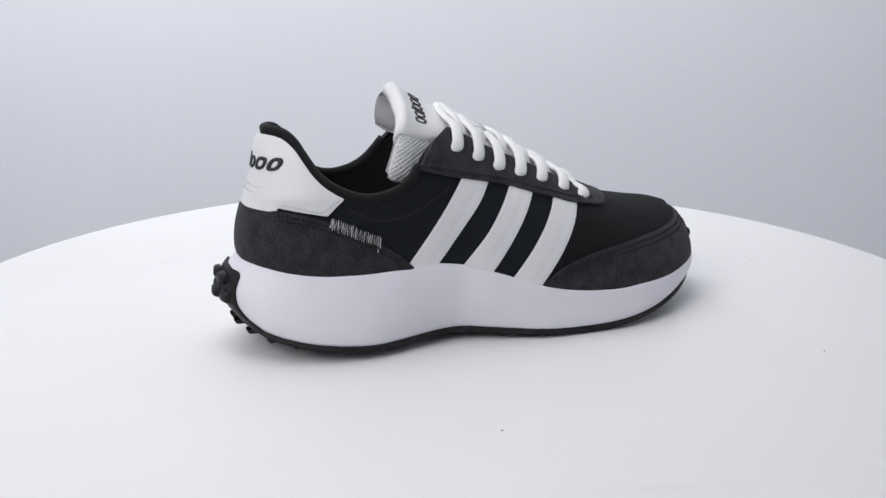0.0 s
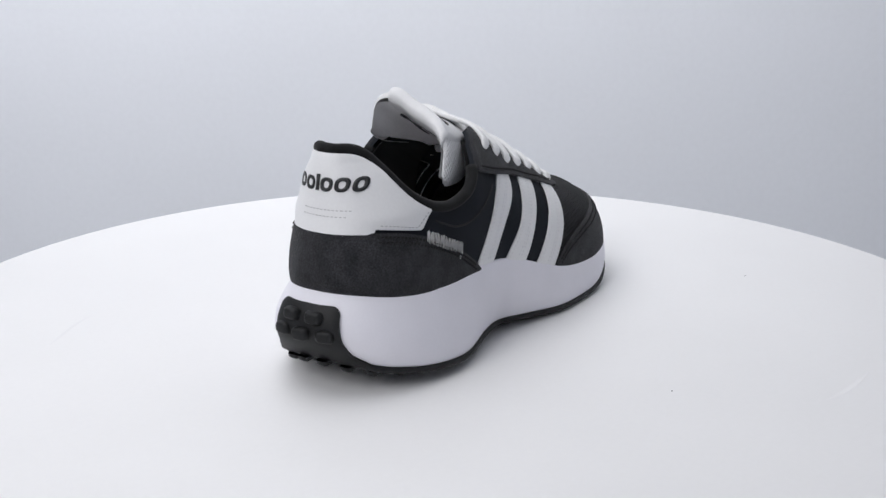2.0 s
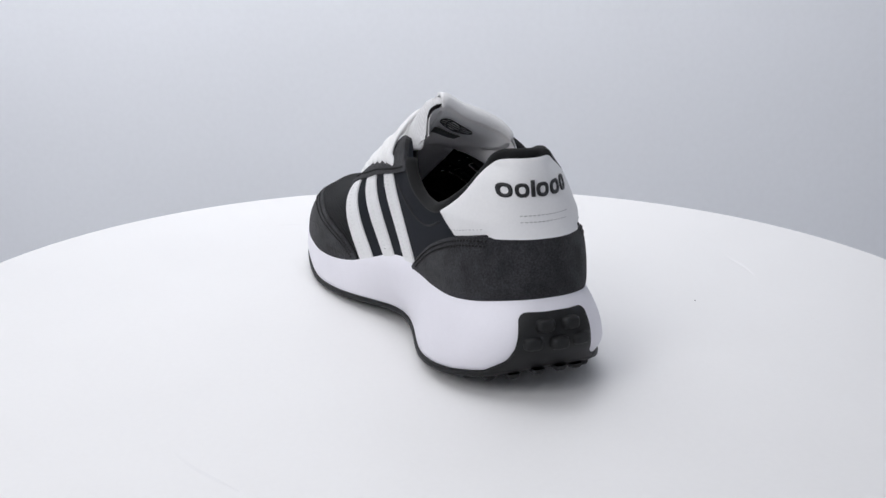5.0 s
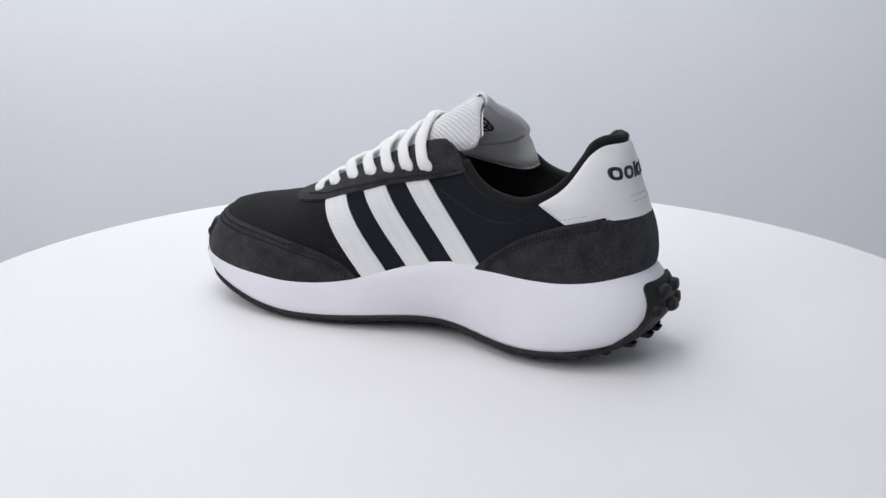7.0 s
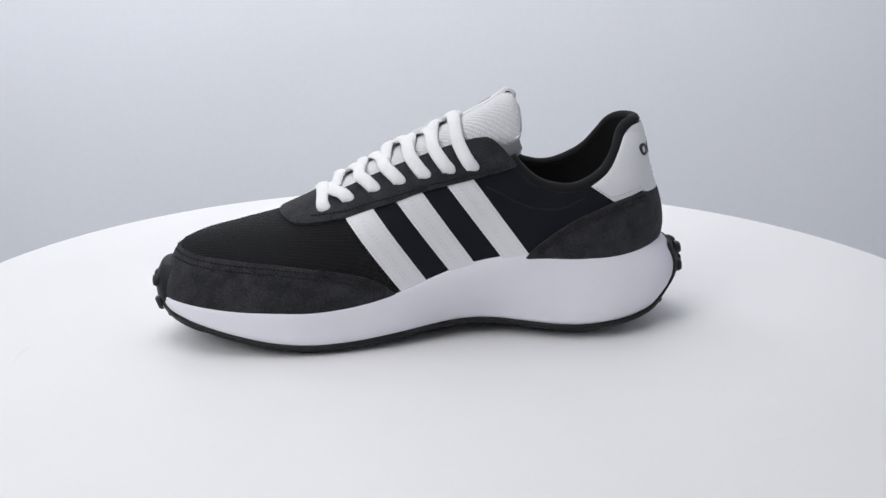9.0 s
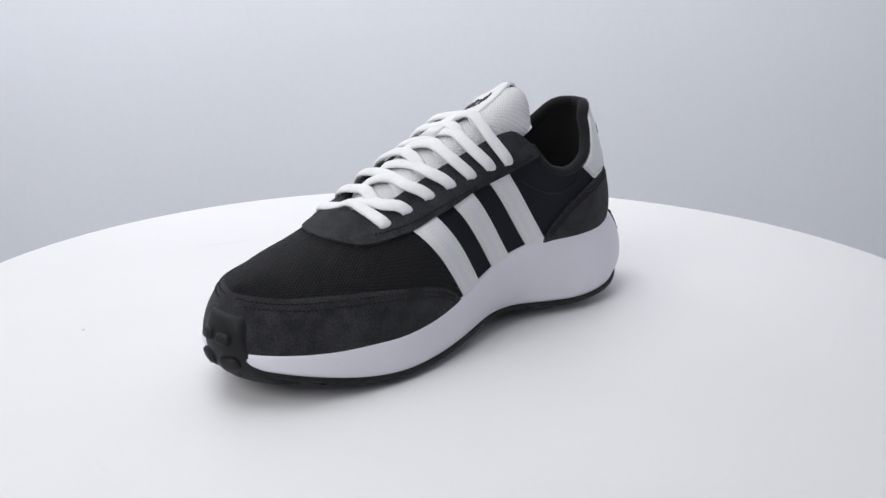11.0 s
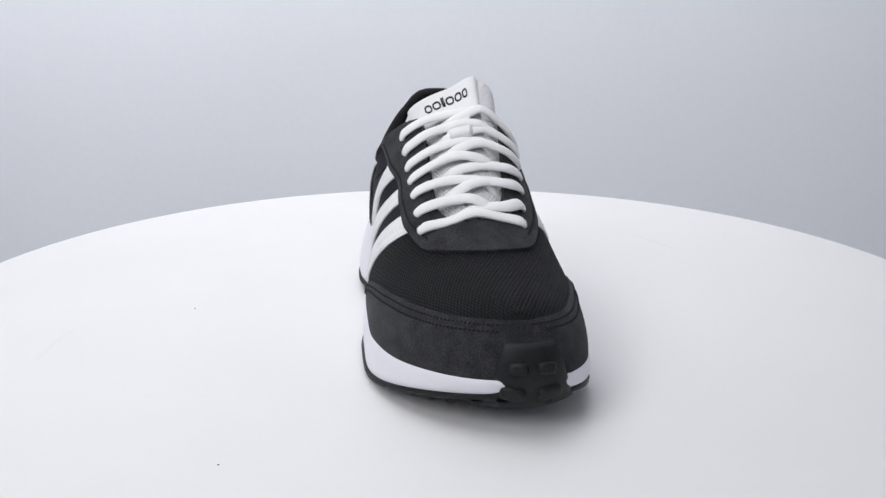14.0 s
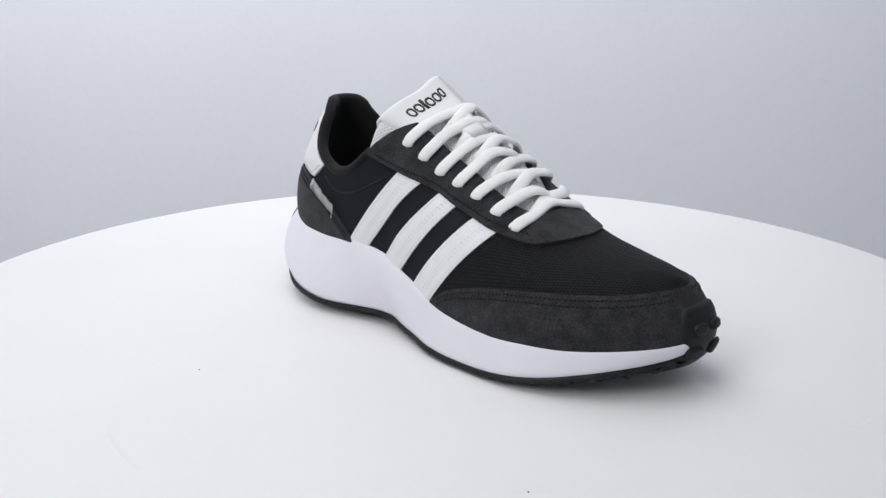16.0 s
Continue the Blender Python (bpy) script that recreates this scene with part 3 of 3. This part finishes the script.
def build_tongue(shoe):
    ns, nq = 44, 25
    verts, faces, uv = [], [], []
    for lay in (0, 1):
        for j in range(ns):
            s = j / (ns - 1)
            for i in range(nq):
                q = -1 + 2 * i / (nq - 1)
                thick = (7.0 if s > 0.5 else 4.0) * math.sqrt(max(0.0, 1 - 0.75 * abs(q) ** 6))
                rnd = 2.5 * max(0.0, (s - 0.93) / 0.07) ** 2
                d = rnd if lay == 0 else thick - rnd * 0.6
                verts.append(tongue_point(s, q, d))
                uv.append((s * 0.135, q * np.interp(s, [0, 1], [0.022, 0.048])))
    m = ns * nq
    for j in range(ns - 1):
        for i in range(nq - 1):
            a = j * nq + i
            faces.append((a, a + nq, a + nq + 1, a + 1))
    ring = [i for i in range(nq)] + [j * nq + nq - 1 for j in range(1, ns)] + [(ns - 1) * nq + i for i in range(nq - 2, -1, -1)] + [j * nq for j in range(ns - 2, 0, -1)]
    for a, b in zip(ring, ring[1:] + ring[:1]):
        faces.append((a, b, b + m, a + m))
    tongue = mesh_part("tongue", verts, faces, M_TONGUE, shoe, "padded pale mesh tongue", uv)
    inner = []
    fin = []
    for j in range(ns):
        for i in range(nq):
            s, q = j / (ns - 1), -1 + 2 * i / (nq - 1)
            thick = (7.0 if s > 0.5 else 4.0) * math.sqrt(max(0.0, 1 - 0.75 * abs(q) ** 6))
            inner.append(tongue_point(s, q, thick + 0.6 if 0 < i < nq - 1 else 0.3))
    for j in range(ns - 1):
        for i in range(nq - 1):
            a = j * nq + i
            fin.append((a, a + 1, a + nq + 1, a + nq))
    mesh_part("tongue_lining", inner, fin, M_TONGUE_IN, tongue, "pale grey tongue lining")
    # white label wrapped over the top and down the inside
    lv, lf = [], []
    n1, n2 = 30, 15
    for j in range(n1):
        k = j / (n1 - 1)
        for i in range(-1, n2 + 1):
            q = -0.60 + 1.02 * min(max(i, 0), n2 - 1) / (n2 - 1)
            hem = 1.6 if i in (-1, n2) else 0.0
            if k < 0.6:
                p = tongue_point(0.73 + 0.27 * k / 0.6, q, -0.6 + hem)
            elif k < 0.8:
                a = (k - 0.6) / 0.2
                w = math.sin(math.pi * a) * (0.2 if hem else 1.0)
                p = tongue_point(1.0, q, -0.6 + 7.9 * a + hem * (1 - 2 * a)) + np.array([-2.6 * w, 0, 0.9 * w])
            else:
                p = tongue_point(1.0 - 0.26 * (k - 0.8) / 0.2, q, 7.3 + 0.7 * min(1.0, (k - 0.8) / 0.07) - hem)
            lv.append(p)
    n2 += 2
    for j in range(n1 - 1):
        for i in range(n2 - 1):
            a = j * n2 + i
            lf.append((a, a + n2, a + n2 + 1, a + 1))
    label = mesh_part("tongue_label", lv, lf, M_WHITE, tongue, "smooth white label with dark printed shapes")
    # lace keeper: a small white band in the middle of the tongue
    kv, kf = [], []
    for lay in (3.6, 1.8):
        for a in np.linspace(0.52, 0.68, 4):
            for q in np.linspace(-0.30, 0.16, 6):
                kv.append(tongue_point(a, q, -lay))
    for lay in (0, 1):
        for j in range(3):
            for i in range(5):
                a = lay * 24 + j * 6 + i
                kf.append((a, a + 6, a + 7, a + 1))
    rim = [0, 1, 2, 3, 4, 5, 11, 17, 23, 22, 21, 20, 19, 18, 12, 6]
    for a, b in zip(rim, rim[1:] + rim[:1]):
        kf.append((a, b, b + 24, a + 24))
    mesh_part("lace_keeper", kv, kf, M_WHITE, tongue, "small white lace keeper band")
    # faint printing on the inside
    def print_line(pairs, closed):
        pts = [tongue_point(0.885 + 0.045 * up, 0.12 + 0.24 * across, 9.3) for across, up in pairs]
        return sweep(pts, 0.32, 0.45, [(-1, 0, 0.3)] * len(pts), sides=5, closed=closed)

    turn = np.linspace(0, 2 * math.pi, 28, endpoint=False)
    lines = [print_line([(k * math.cos(q), math.sin(q)) for q in turn], True) for k in (1.0, 0.45)]
    for h in (-0.45, 0.0, 0.45):
        w = math.sqrt(1 - h * h)
        lines.append(print_line([(w * q, h) for q in np.linspace(-1, 1, 9)], False))
    v, f = joined(lines)
    mesh_part("inside_print", v, f, M_PRINT, tongue, "thin dark printed globe outline")
    pv = [tongue_point(a, q, 8.8) for a in np.linspace(0.72, 0.79, 4) for q in np.linspace(-0.1, 0.36, 6)]
    pf = [(j * 6 + i, j * 6 + i + 1, j * 6 + i + 7, j * 6 + i + 6) for j in range(3) for i in range(5)]
    mesh_part("inside_patch", pv, pf, M_PATCH, tongue, "dark grey printed patch")
    return tongue, label


tongue, tongue_label = build_tongue(sneaker)


# ---- laces ----
def on_upper_y(x, y, side):
    """The point of the upper at length x and width y, on its upper half, and the outward direction."""
    lo, hi = 0.35, 0.995
    for _ in range(40):
        m = (lo + hi) / 2
        yy = float(upper_point(np.float64(x), m, np.float64(side))[0])
        if (yy - y) * side > 0:
            lo = m
        else:
            hi = m
    z = float(upper_point(np.float64(x), lo, np.float64(side))[1])
    p, n = on_upper(x, z, side)
    return np.array([x, y, z]), n


LACE_ROWS = [(205, -25.5, 22.5), (192, -25.5, 24.5), (178, -25.5, 26.5), (164.5, -25.5, 28.5), (151, -25.5, 30.5), (138, -25.5, 32.5), (125.5, -25.5, 34)]


def tongue_top(x, y):
    """Height of the tongue's outer face at length x near width y."""
    ss = np.linspace(0, 1, 101)
    s = float(np.interp(-x, -TONGUE_X(ss), ss))
    qs = np.linspace(-1, 1, 41)
    pts = np.array([tongue_point(s, q, 0) for q in qs])
    return float(np.interp(y, pts[:, 1], pts[:, 2]))


def build_laces(shoe):
    rng = random.Random(4)
    for k, (x, yr, yl) in enumerate(LACE_ROWS):
        for side, y0 in ((-1, yr), (1, yl)):
            p, n = on_upper_y(x, y0, side)
            ring = []
            a = np.cross(n, (1, 0, 0))
            a /= np.linalg.norm(a)
            b = np.cross(n, a)
            d = a if a[1] * side > 0 else -a
            ring = [p + n * 1.95 + d * 1.6 + 1.5 * (a * math.cos(q) + b * math.sin(q)) for q in np.linspace(0, 2 * math.pi, 12, endpoint=False)]
            v, f = sweep(ring, 0.7, 0.15, [n] * 12, sides=5, closed=True)
            mesh_part("eyelet", v, f, M_THREAD_DARK, shoe)
            if k == 0 and side == 1:
                continue
            fwd = 2.6 if side > 0 else 0.0
            edge = float(THROAT_MID(x)) + side * max(float(THROAT(x + 2)), 10.0) * 0.98
            e, en = on_upper_y(x + 4.0 + fwd * 1.4, edge, side)
            over = (k + (side > 0)) % 2
            pts = [p + n * 0.3 + d * 3.6, p + n * 2.3 + d * 2.2, p + n * 3.2 - d * 1.8 + np.array([1.4 + fwd * 0.6, 0, 0])]
            ups = [d * 0.8 + n * 0.6, n, n]
            if k == 0:
                q, m = on_upper_y(x, yl, 1)
                for t in (0.25, 0.5, 0.75):
                    yy = yr + (yl - yr) * t
                    pts.append(np.array([x + 1.5, yy, max(tongue_top(x - 1, yy), float(SPINE(x + 3)) - 1.0 - 8 * abs(t - 0.5)) + 3.6]))
                    ups.append((0.3, 0, 1))
                dl = np.cross(m, (1, 0, 0))
                dl *= (1 if dl[1] > 0 else -1) / np.linalg.norm(dl)
                pts += [q + m * 3.1 - dl * 1.8 + np.array([0.8, 0, 0]), q + m * 2.3 + dl * 2.2, q + m * 0.3 + dl * 3.6]
                ups += [m, m, dl * 0.8 + m * 0.6]
            else:
                c = float(THROAT_MID(x))
                half = max(float(THROAT(x + 8)), 12.0)
                lift = 2.0 + 1.7 * over
                crest = tongue_top(x + 5.5 + fwd * 1.9, c) + lift
                rise = e + n * 1.9
                rise[2] = max(rise[2], 0.5 * (pts[-1][2] + crest) + 0.8)
                pts.append(rise)
                ups.append(n)
                for t in (0.5, 0.0, -0.5):
                    xx = x + 5.5 + fwd * (1.9 - 0.6 * t) - 3.0 * t + rng.uniform(-0.6, 0.6)
                    yy = c + side * half * t
                    zz = tongue_top(xx, yy) + (lift if t > -0.4 else 2.0)
                    if t > 0.4:
                        mid_z = tongue_top(x + 5.5 + fwd * 1.9, c) + lift
                        zz = max(zz, 0.5 * (mid_z + pts[-1][2]) + 0.6)
                    pts.append(np.array([xx, yy, zz]))
                    ups.append((0.45, 0, 1))
                xx = x + 8.5 + fwd * 1.6
                yy = c - side * (half + 1.5)
                o, on = on_upper_y(xx, yy, -side)
                pts += [o - on * 1.4 + np.array([0, side * 3, 0.2]), o - on * 2.8]
                ups += [(0.4, 0, 1), (0.4, 0, 1)]
            path = smooth_path(pts, 40)
            u = smooth_path(ups, 40)
            thin = np.interp(np.arange(40), [0, 2, 5, 39], [0.7, 0.9, 1.0, 1.0]) if k else np.interp(np.arange(40), [0, 2, 5, 34, 37, 39], [0.7, 0.9, 1, 1, 0.9, 0.7])
            v, f = sweep(path, 3.7, 1.6, u, sides=12, squeeze=thin)
            mesh_part("lace", v, f, M_LACE, shoe, "flat white lace")


build_laces(sneaker)


# ---- printed shapes, stitches, tack ----
def on_heel(y, z, lift):
    """A point on the back of the heel at width y and height z, lifted outwards."""
    def at(yy, zz):
        zb, zs = float(SOLE_TOP(22)) - 5, float(SPINE(22))
        v = (zz - zb) / (zs - zb)
        xx, d = 25.0, 0.0
        n = 2.25 - 0.25 * v
        for _ in range(8):
            yc = yy - float(heel_shift(xx, zz))
            side = 1.0 if yc >= 0 else -1.0
            g = (1 - v**8) ** 0.5 * (1 - 0.08 * v) * float(heel_taper(xx, zz, side))
            w = float((WIDTH_L if side > 0 else WIDTH_R)(xx)) * g
            e = min(abs(yc) / w, 0.999)
            d = float(heel_length(zz)) * (1 - (1 - e**n) ** (1 / n))
            xx = 0.5 * xx + 0.5 * (float(upper_ends(v)[0]) + d)
        return np.array([float(upper_ends(v)[0]) + d, yy, zz])
    p = at(y, z)
    n = np.cross(at(y, z + 0.5) - at(y, z - 0.5), at(y + 0.5, z) - at(y - 0.5, z))
    n /= np.linalg.norm(n)
    if n[0] > 0:
        n = -n
    return p + n * lift


def ring_patch(fn, ca, cb, ra, rb, thick, e=0.8, lo=0.8, hi=2.05):
    """A hollow rounded shape printed on a surface fn(a, b, lift)."""
    n, verts, faces = 20, [], []
    for lift, k in ((lo, 1), (hi, 1), (hi, 0), (lo, 0)):
        for i in range(n):
            t = 2 * math.pi * i / n
            c, q = math.cos(t), math.sin(t)
            c, q = math.copysign(abs(c)**e, c), math.copysign(abs(q)**e, q)
            verts.append(fn(ca + c * (ra - (0 if k else thick)), cb + q * (rb - (0 if k else thick)), lift))
    for j in range(3):
        for i in range(n):
            k = (i + 1) % n
            faces.append((j * n + i, j * n + k, (j + 1) * n + k, (j + 1) * n + i))
    return np.array(verts), faces


def bar_patch(fn, a0, a1, b0, b1, lo=0.8, hi=2.05):
    verts, faces = [], []
    loop = [(a0, b0), (a1, b0), (a1, (b0 + b1) / 2), (a1, b1), (a0, b1), (a0, (b0 + b1) / 2)]
    for lift in (lo, hi):
        for a, b in loop:
            verts.append(fn(a, b, lift))
    for i in range(6):
        k = (i + 1) % 6
        faces.append((i, k, 6 + k, 6 + i))
    faces += [(6, 7, 8, 11), (11, 8, 9, 10)]
    return np.array(verts), faces


def build_prints(shoe):
    tab = next(o for o in shoe.children if o.name.startswith("heel_tab"))
    # six plain shapes across the heel tab, from the left side of the shoe to its right
    y, marks = 19.8, []
    for w, solid in ((6.3, 0), (6.3, 0), (1.9, 1), (6.3, 0), (6.3, 0), (5.4, 0)):
        if solid:
            marks.append(bar_patch(on_heel, y, y - w, 99.2, 107.0, 0.6, 2.1 - 0.02 * y))
        else:
            marks.append(ring_patch(on_heel, y - w / 2, 102.4, w / 2, 3.4, 1.7, 0.8, 0.6, 2.1 - 0.02 * y))
        y -= w + 0.75
    for v, f in marks:
        mesh_part("printed_shape", v, f, M_PRINT, tab, "plain black printed shape")

    def on_label(a, b, lift):
        """a runs along the writing line in mm, b across it."""
        q = -0.06 + a / 44.0
        return tongue_point(0.888 + b / 60.0, q, -lift)
    a = -13.0
    for w, solid in ((4.4, 0), (4.4, 0), (1.4, 1), (4.4, 0), (4.4, 0), (3.8, 0)):
        if solid:
            v, f = bar_patch(on_label, a, a + w, -2.2, 3.0, 0.3, 1.0)
        else:
            v, f = ring_patch(on_label, a + w / 2, 0, w / 2, 2.2, 0.75, 0.8, 0.3, 1.0)
        mesh_part("printed_shape", v, f, M_PRINT, tongue_label, "plain black printed shape")
        a += w + 0.6

    # stitched box and lower seam on the heel tab
    pieces = []
    for z in (87.4, 90.4):
        pts = [on_heel(yy, z, 1.75) for yy in np.linspace(12.5, -13.5, 20)]
        pieces.append(dashes(pts, [(-1, 0, 0)] * 20, 1.3, 0.9, 0.22))
    for side in (1, -1):
        pts = [on_upper(x, z, side, 1.65) for x, z in ((29, 83.2), (36, 81.8), (42, 80.4), (48, 79.2), (52, 82), (57, 85.6))]
        pieces.append(dashes([p[0] for p in pts], [p[1] for p in pts], 1.3, 0.9, 0.22))
    v, f = joined(pieces)
    tagged(mesh_part("stitching", v, f, M_SEAM, tab), kind="stuff")

    def seam(name_of, paths, mat):
        out = []
        for pts in paths:
            out.append(dashes([p[0] for p in pts], [p[1] for p in pts], 1.15, 1.05, 0.55, 0.3))
        v, f = joined(out)
        owner = next(o for o in shoe.children if o.name.startswith(name_of))
        tagged(mesh_part("stitching", v, f, mat, owner), kind="stuff")

    toe = []
    for d in (2.2, 4.8):
        left = [on_upper(x, float(CAP_EDGE(x)) - d, 1, 1.55) for x in list(np.linspace(174, 270, 24)) + [276, 281, 285, 287.5]]
        right = [on_upper(x, float(CAP_EDGE(x)) - d, -1, 1.55) for x in list(np.linspace(174, 270, 24)) + [276, 281, 285, 287.5]]
        toe += [left, right]
    seam("toe_guard", toe, M_THREAD_DARK)
    seam("heel_counter", [[on_upper(x, float(HEEL_EDGE(x)) - d, sd, 1.8) for x in np.linspace(26, 90, 22)] for d in (2.2, 4.6) for sd in (1, -1)], M_THREAD_DARK)
    seam("eyestay", [[on_upper(x, float(EYE_LOW(x)) + 2.4, sd, 2.2) for x in np.linspace(106, 214, 34)] for sd in (1, -1)], M_THREAD_DARK)

    # padded seam lines on the collar quarter
    for side in (1, -1):
        pts = [on_upper(x, z, side, 0.1) for x, z in zip(np.linspace(62, 118, 16), curve_of([(62, 80), (75, 74.5), (90, 75), (105, 81), (118, 88)])(np.linspace(62, 118, 16)))]
        v, f = sweep([p[0] for p in pts], 0.55, 0.45, [p[1] for p in pts], sides=6)
        mesh_part("quilt_seam", v, f, M_THREAD_DARK, shoe)

    # zigzag tack on the right side
    rng = random.Random(9)
    pts, ups = [], []
    for i in range(49):
        t = i / 48
        x, z = 51.5 + 25.5 * t, 74.2 - 11.3 * t
        up_dn = (2.5 if i % 2 else -2.5) + rng.uniform(-0.5, 0.5)
        p, n = on_upper(x + up_dn * 0.22 + rng.uniform(-0.2, 0.2), z + up_dn, -1, 2.3)
        pts.append(p)
        ups.append(n)
    v, f = sweep(pts, 0.36, 0.32, ups, sides=5)
    mesh_part("zigzag_tack", v, f, M_THREAD, shoe, "grey-white zigzag thread tack")
    pts = [on_upper(75.3, 57.6 + k * 0.8, -1, 2.0) for k in range(3)]
    v, f = sweep([p[0] for p in pts], 0.4, 0.3, [p[1] for p in pts], sides=5)
    mesh_part("loose_thread", v, f, M_THREAD, shoe, "tiny loose white thread")


build_prints(sneaker)


# ---- turntable and room ----
def build_disc():
    r, n = 0.3298, 192
    prof = [(0.0, 0.0), (r - 0.0012, 0.0), (r - 0.0004, -0.0004), (r, -0.0012), (r, -0.016), (r - 0.002, -0.018), (0.0, -0.018)]
    bm = bmesh.new()
    loops = []
    for rad, z in prof[1:-1]:
        loops.append([bm.verts.new((rad * math.cos(2 * math.pi * k / n), rad * math.sin(2 * math.pi * k / n), z)) for k in range(n)])
    bm.faces.new(loops[0])
    for a, b in zip(loops[:2], loops[1:3]):
        for k in range(n):
            bm.faces.new((a[k], b[k], b[(k + 1) % n], a[(k + 1) % n]))
    bm.faces.new(loops[2][::-1])
    for vert in [q for l in loops[3:] for q in l]:
        bm.verts.remove(vert)
    table = new("turntable")
    tagged(table, "round white laminate turntable top with faint scuffs", "turntable")
    part("platter", bm, M_DISC, table)
    band = bmesh.new()
    rings = [[band.verts.new((rad * math.cos(2 * math.pi * k / n), rad * math.sin(2 * math.pi * k / n), z)) for k in range(n)]
             for rad, z in ((r - 0.0006, -0.0013), (r - 0.0006, -0.018), (r - 0.006, -0.018), (r - 0.006, -0.0013))]
    for a, b in zip(rings, rings[1:] + rings[:1]):
        for k in range(n):
            band.faces.new((a[k], b[k], b[(k + 1) % n], a[(k + 1) % n]))
    part("edge_band", band, M_DISC, table, "white edge band")
    pole = bmesh.new()
    bmesh.ops.create_cone(pole, cap_ends=True, segments=48, radius1=0.16, radius2=0.09, depth=0.73, matrix=Matrix.Translation((0, 0, -0.3845)))
    part("pedestal", pole, M_DISC, table, "white pedestal under the platter")
    for ang, rad, length, width in ((-64, 0.225, 0.055, 0.003), (150, 0.22, 0.05, 0.002), (30, 0.24, 0.025, 0.002)):
        c = Vector((rad * math.cos(radians(ang)), rad * math.sin(radians(ang)), 0.00006))
        d = Vector((math.cos(radians(ang + 70)), math.sin(radians(ang + 70)), 0))
        w = Vector((-d.y, d.x, 0))
        sc = bmesh.new()
        up_row, dn_row = [], []
        for k in range(9):
            t = k / 8 - 0.5
            half = width * (0.25 + math.cos(math.pi * t) * 0.75) / 2
            mid = c + d * (length * t) + w * (0.0025 * math.sin(3 * t + ang))
            up_row.append(sc.verts.new(mid + w * half))
            dn_row.append(sc.verts.new(mid - w * half))
        for k in range(8):
            sc.faces.new((dn_row[k], dn_row[k + 1], up_row[k + 1], up_row[k]))
        part("scuff", sc, M_MARK, table, "faint grey scuff")
    for x, y in ((0.2061, -0.0543), (0.0244, -0.1540)):
        speck = bmesh.new()
        ring = [speck.verts.new((x + 0.0007 * math.cos(k), y + 0.0005 * math.sin(k), 0.00005)) for k in np.linspace(0, 2 * math.pi, 9)[:-1]]
        tip = speck.verts.new((x, y, 0.0004))
        for k in range(8):
            speck.faces.new((ring[k], ring[(k + 1) % 8], tip))
        part("dust_speck", speck, M_PATCH, table, "tiny grey speck of dust")
    return table


turntable = build_disc()


def box(name, x0, x1, y0, y1, z0, z1, mat):
    v = [(x, y, z) for x in (x0, x1) for y in (y0, y1) for z in (z0, z1)]
    f = [(0, 1, 3, 2), (4, 6, 7, 5), (0, 4, 5, 1), (2, 3, 7, 6), (0, 2, 6, 4), (1, 5, 7, 3)]
    ob = mesh_part(name, np.array(v) * 1000, f, mat, None, smooth=False)
    return tagged(ob, kind="structure")


def build_room():
    box("floor", -2.2, 2.2, -2.4, 1.4, -0.80, -0.75, M_FLOOR)
    box("ceiling", -2.2, 2.2, -2.4, 1.4, 1.9, 1.95, M_WALL)
    tagged(box("wall_north", -2.2, 2.2, 0.95, 1.0, -0.75, 1.9, M_WALL), "pale blue-grey plain studio backdrop wall")
    box("wall_south", -2.2, 2.2, -2.4, -2.35, -0.75, 1.9, M_WALL)
    box("wall_west", -2.2, -2.15, -2.35, 0.95, -0.75, 1.9, M_WALL)
    box("wall_east", 2.15, 2.2, -2.35, 0.95, -0.75, 1.9, M_WALL)


build_room()


def motions():
    times = [0.5 * k for k in range(33)]
    walk(sneaker, [(t, pose(0, 0, 0, 0, 0, SPIN * t) @ SHOE_BASE) for t in times])
    walk(turntable, [(t, pose(0, 0, 0, 0, 0, SPIN * t)) for t in times])


motions()
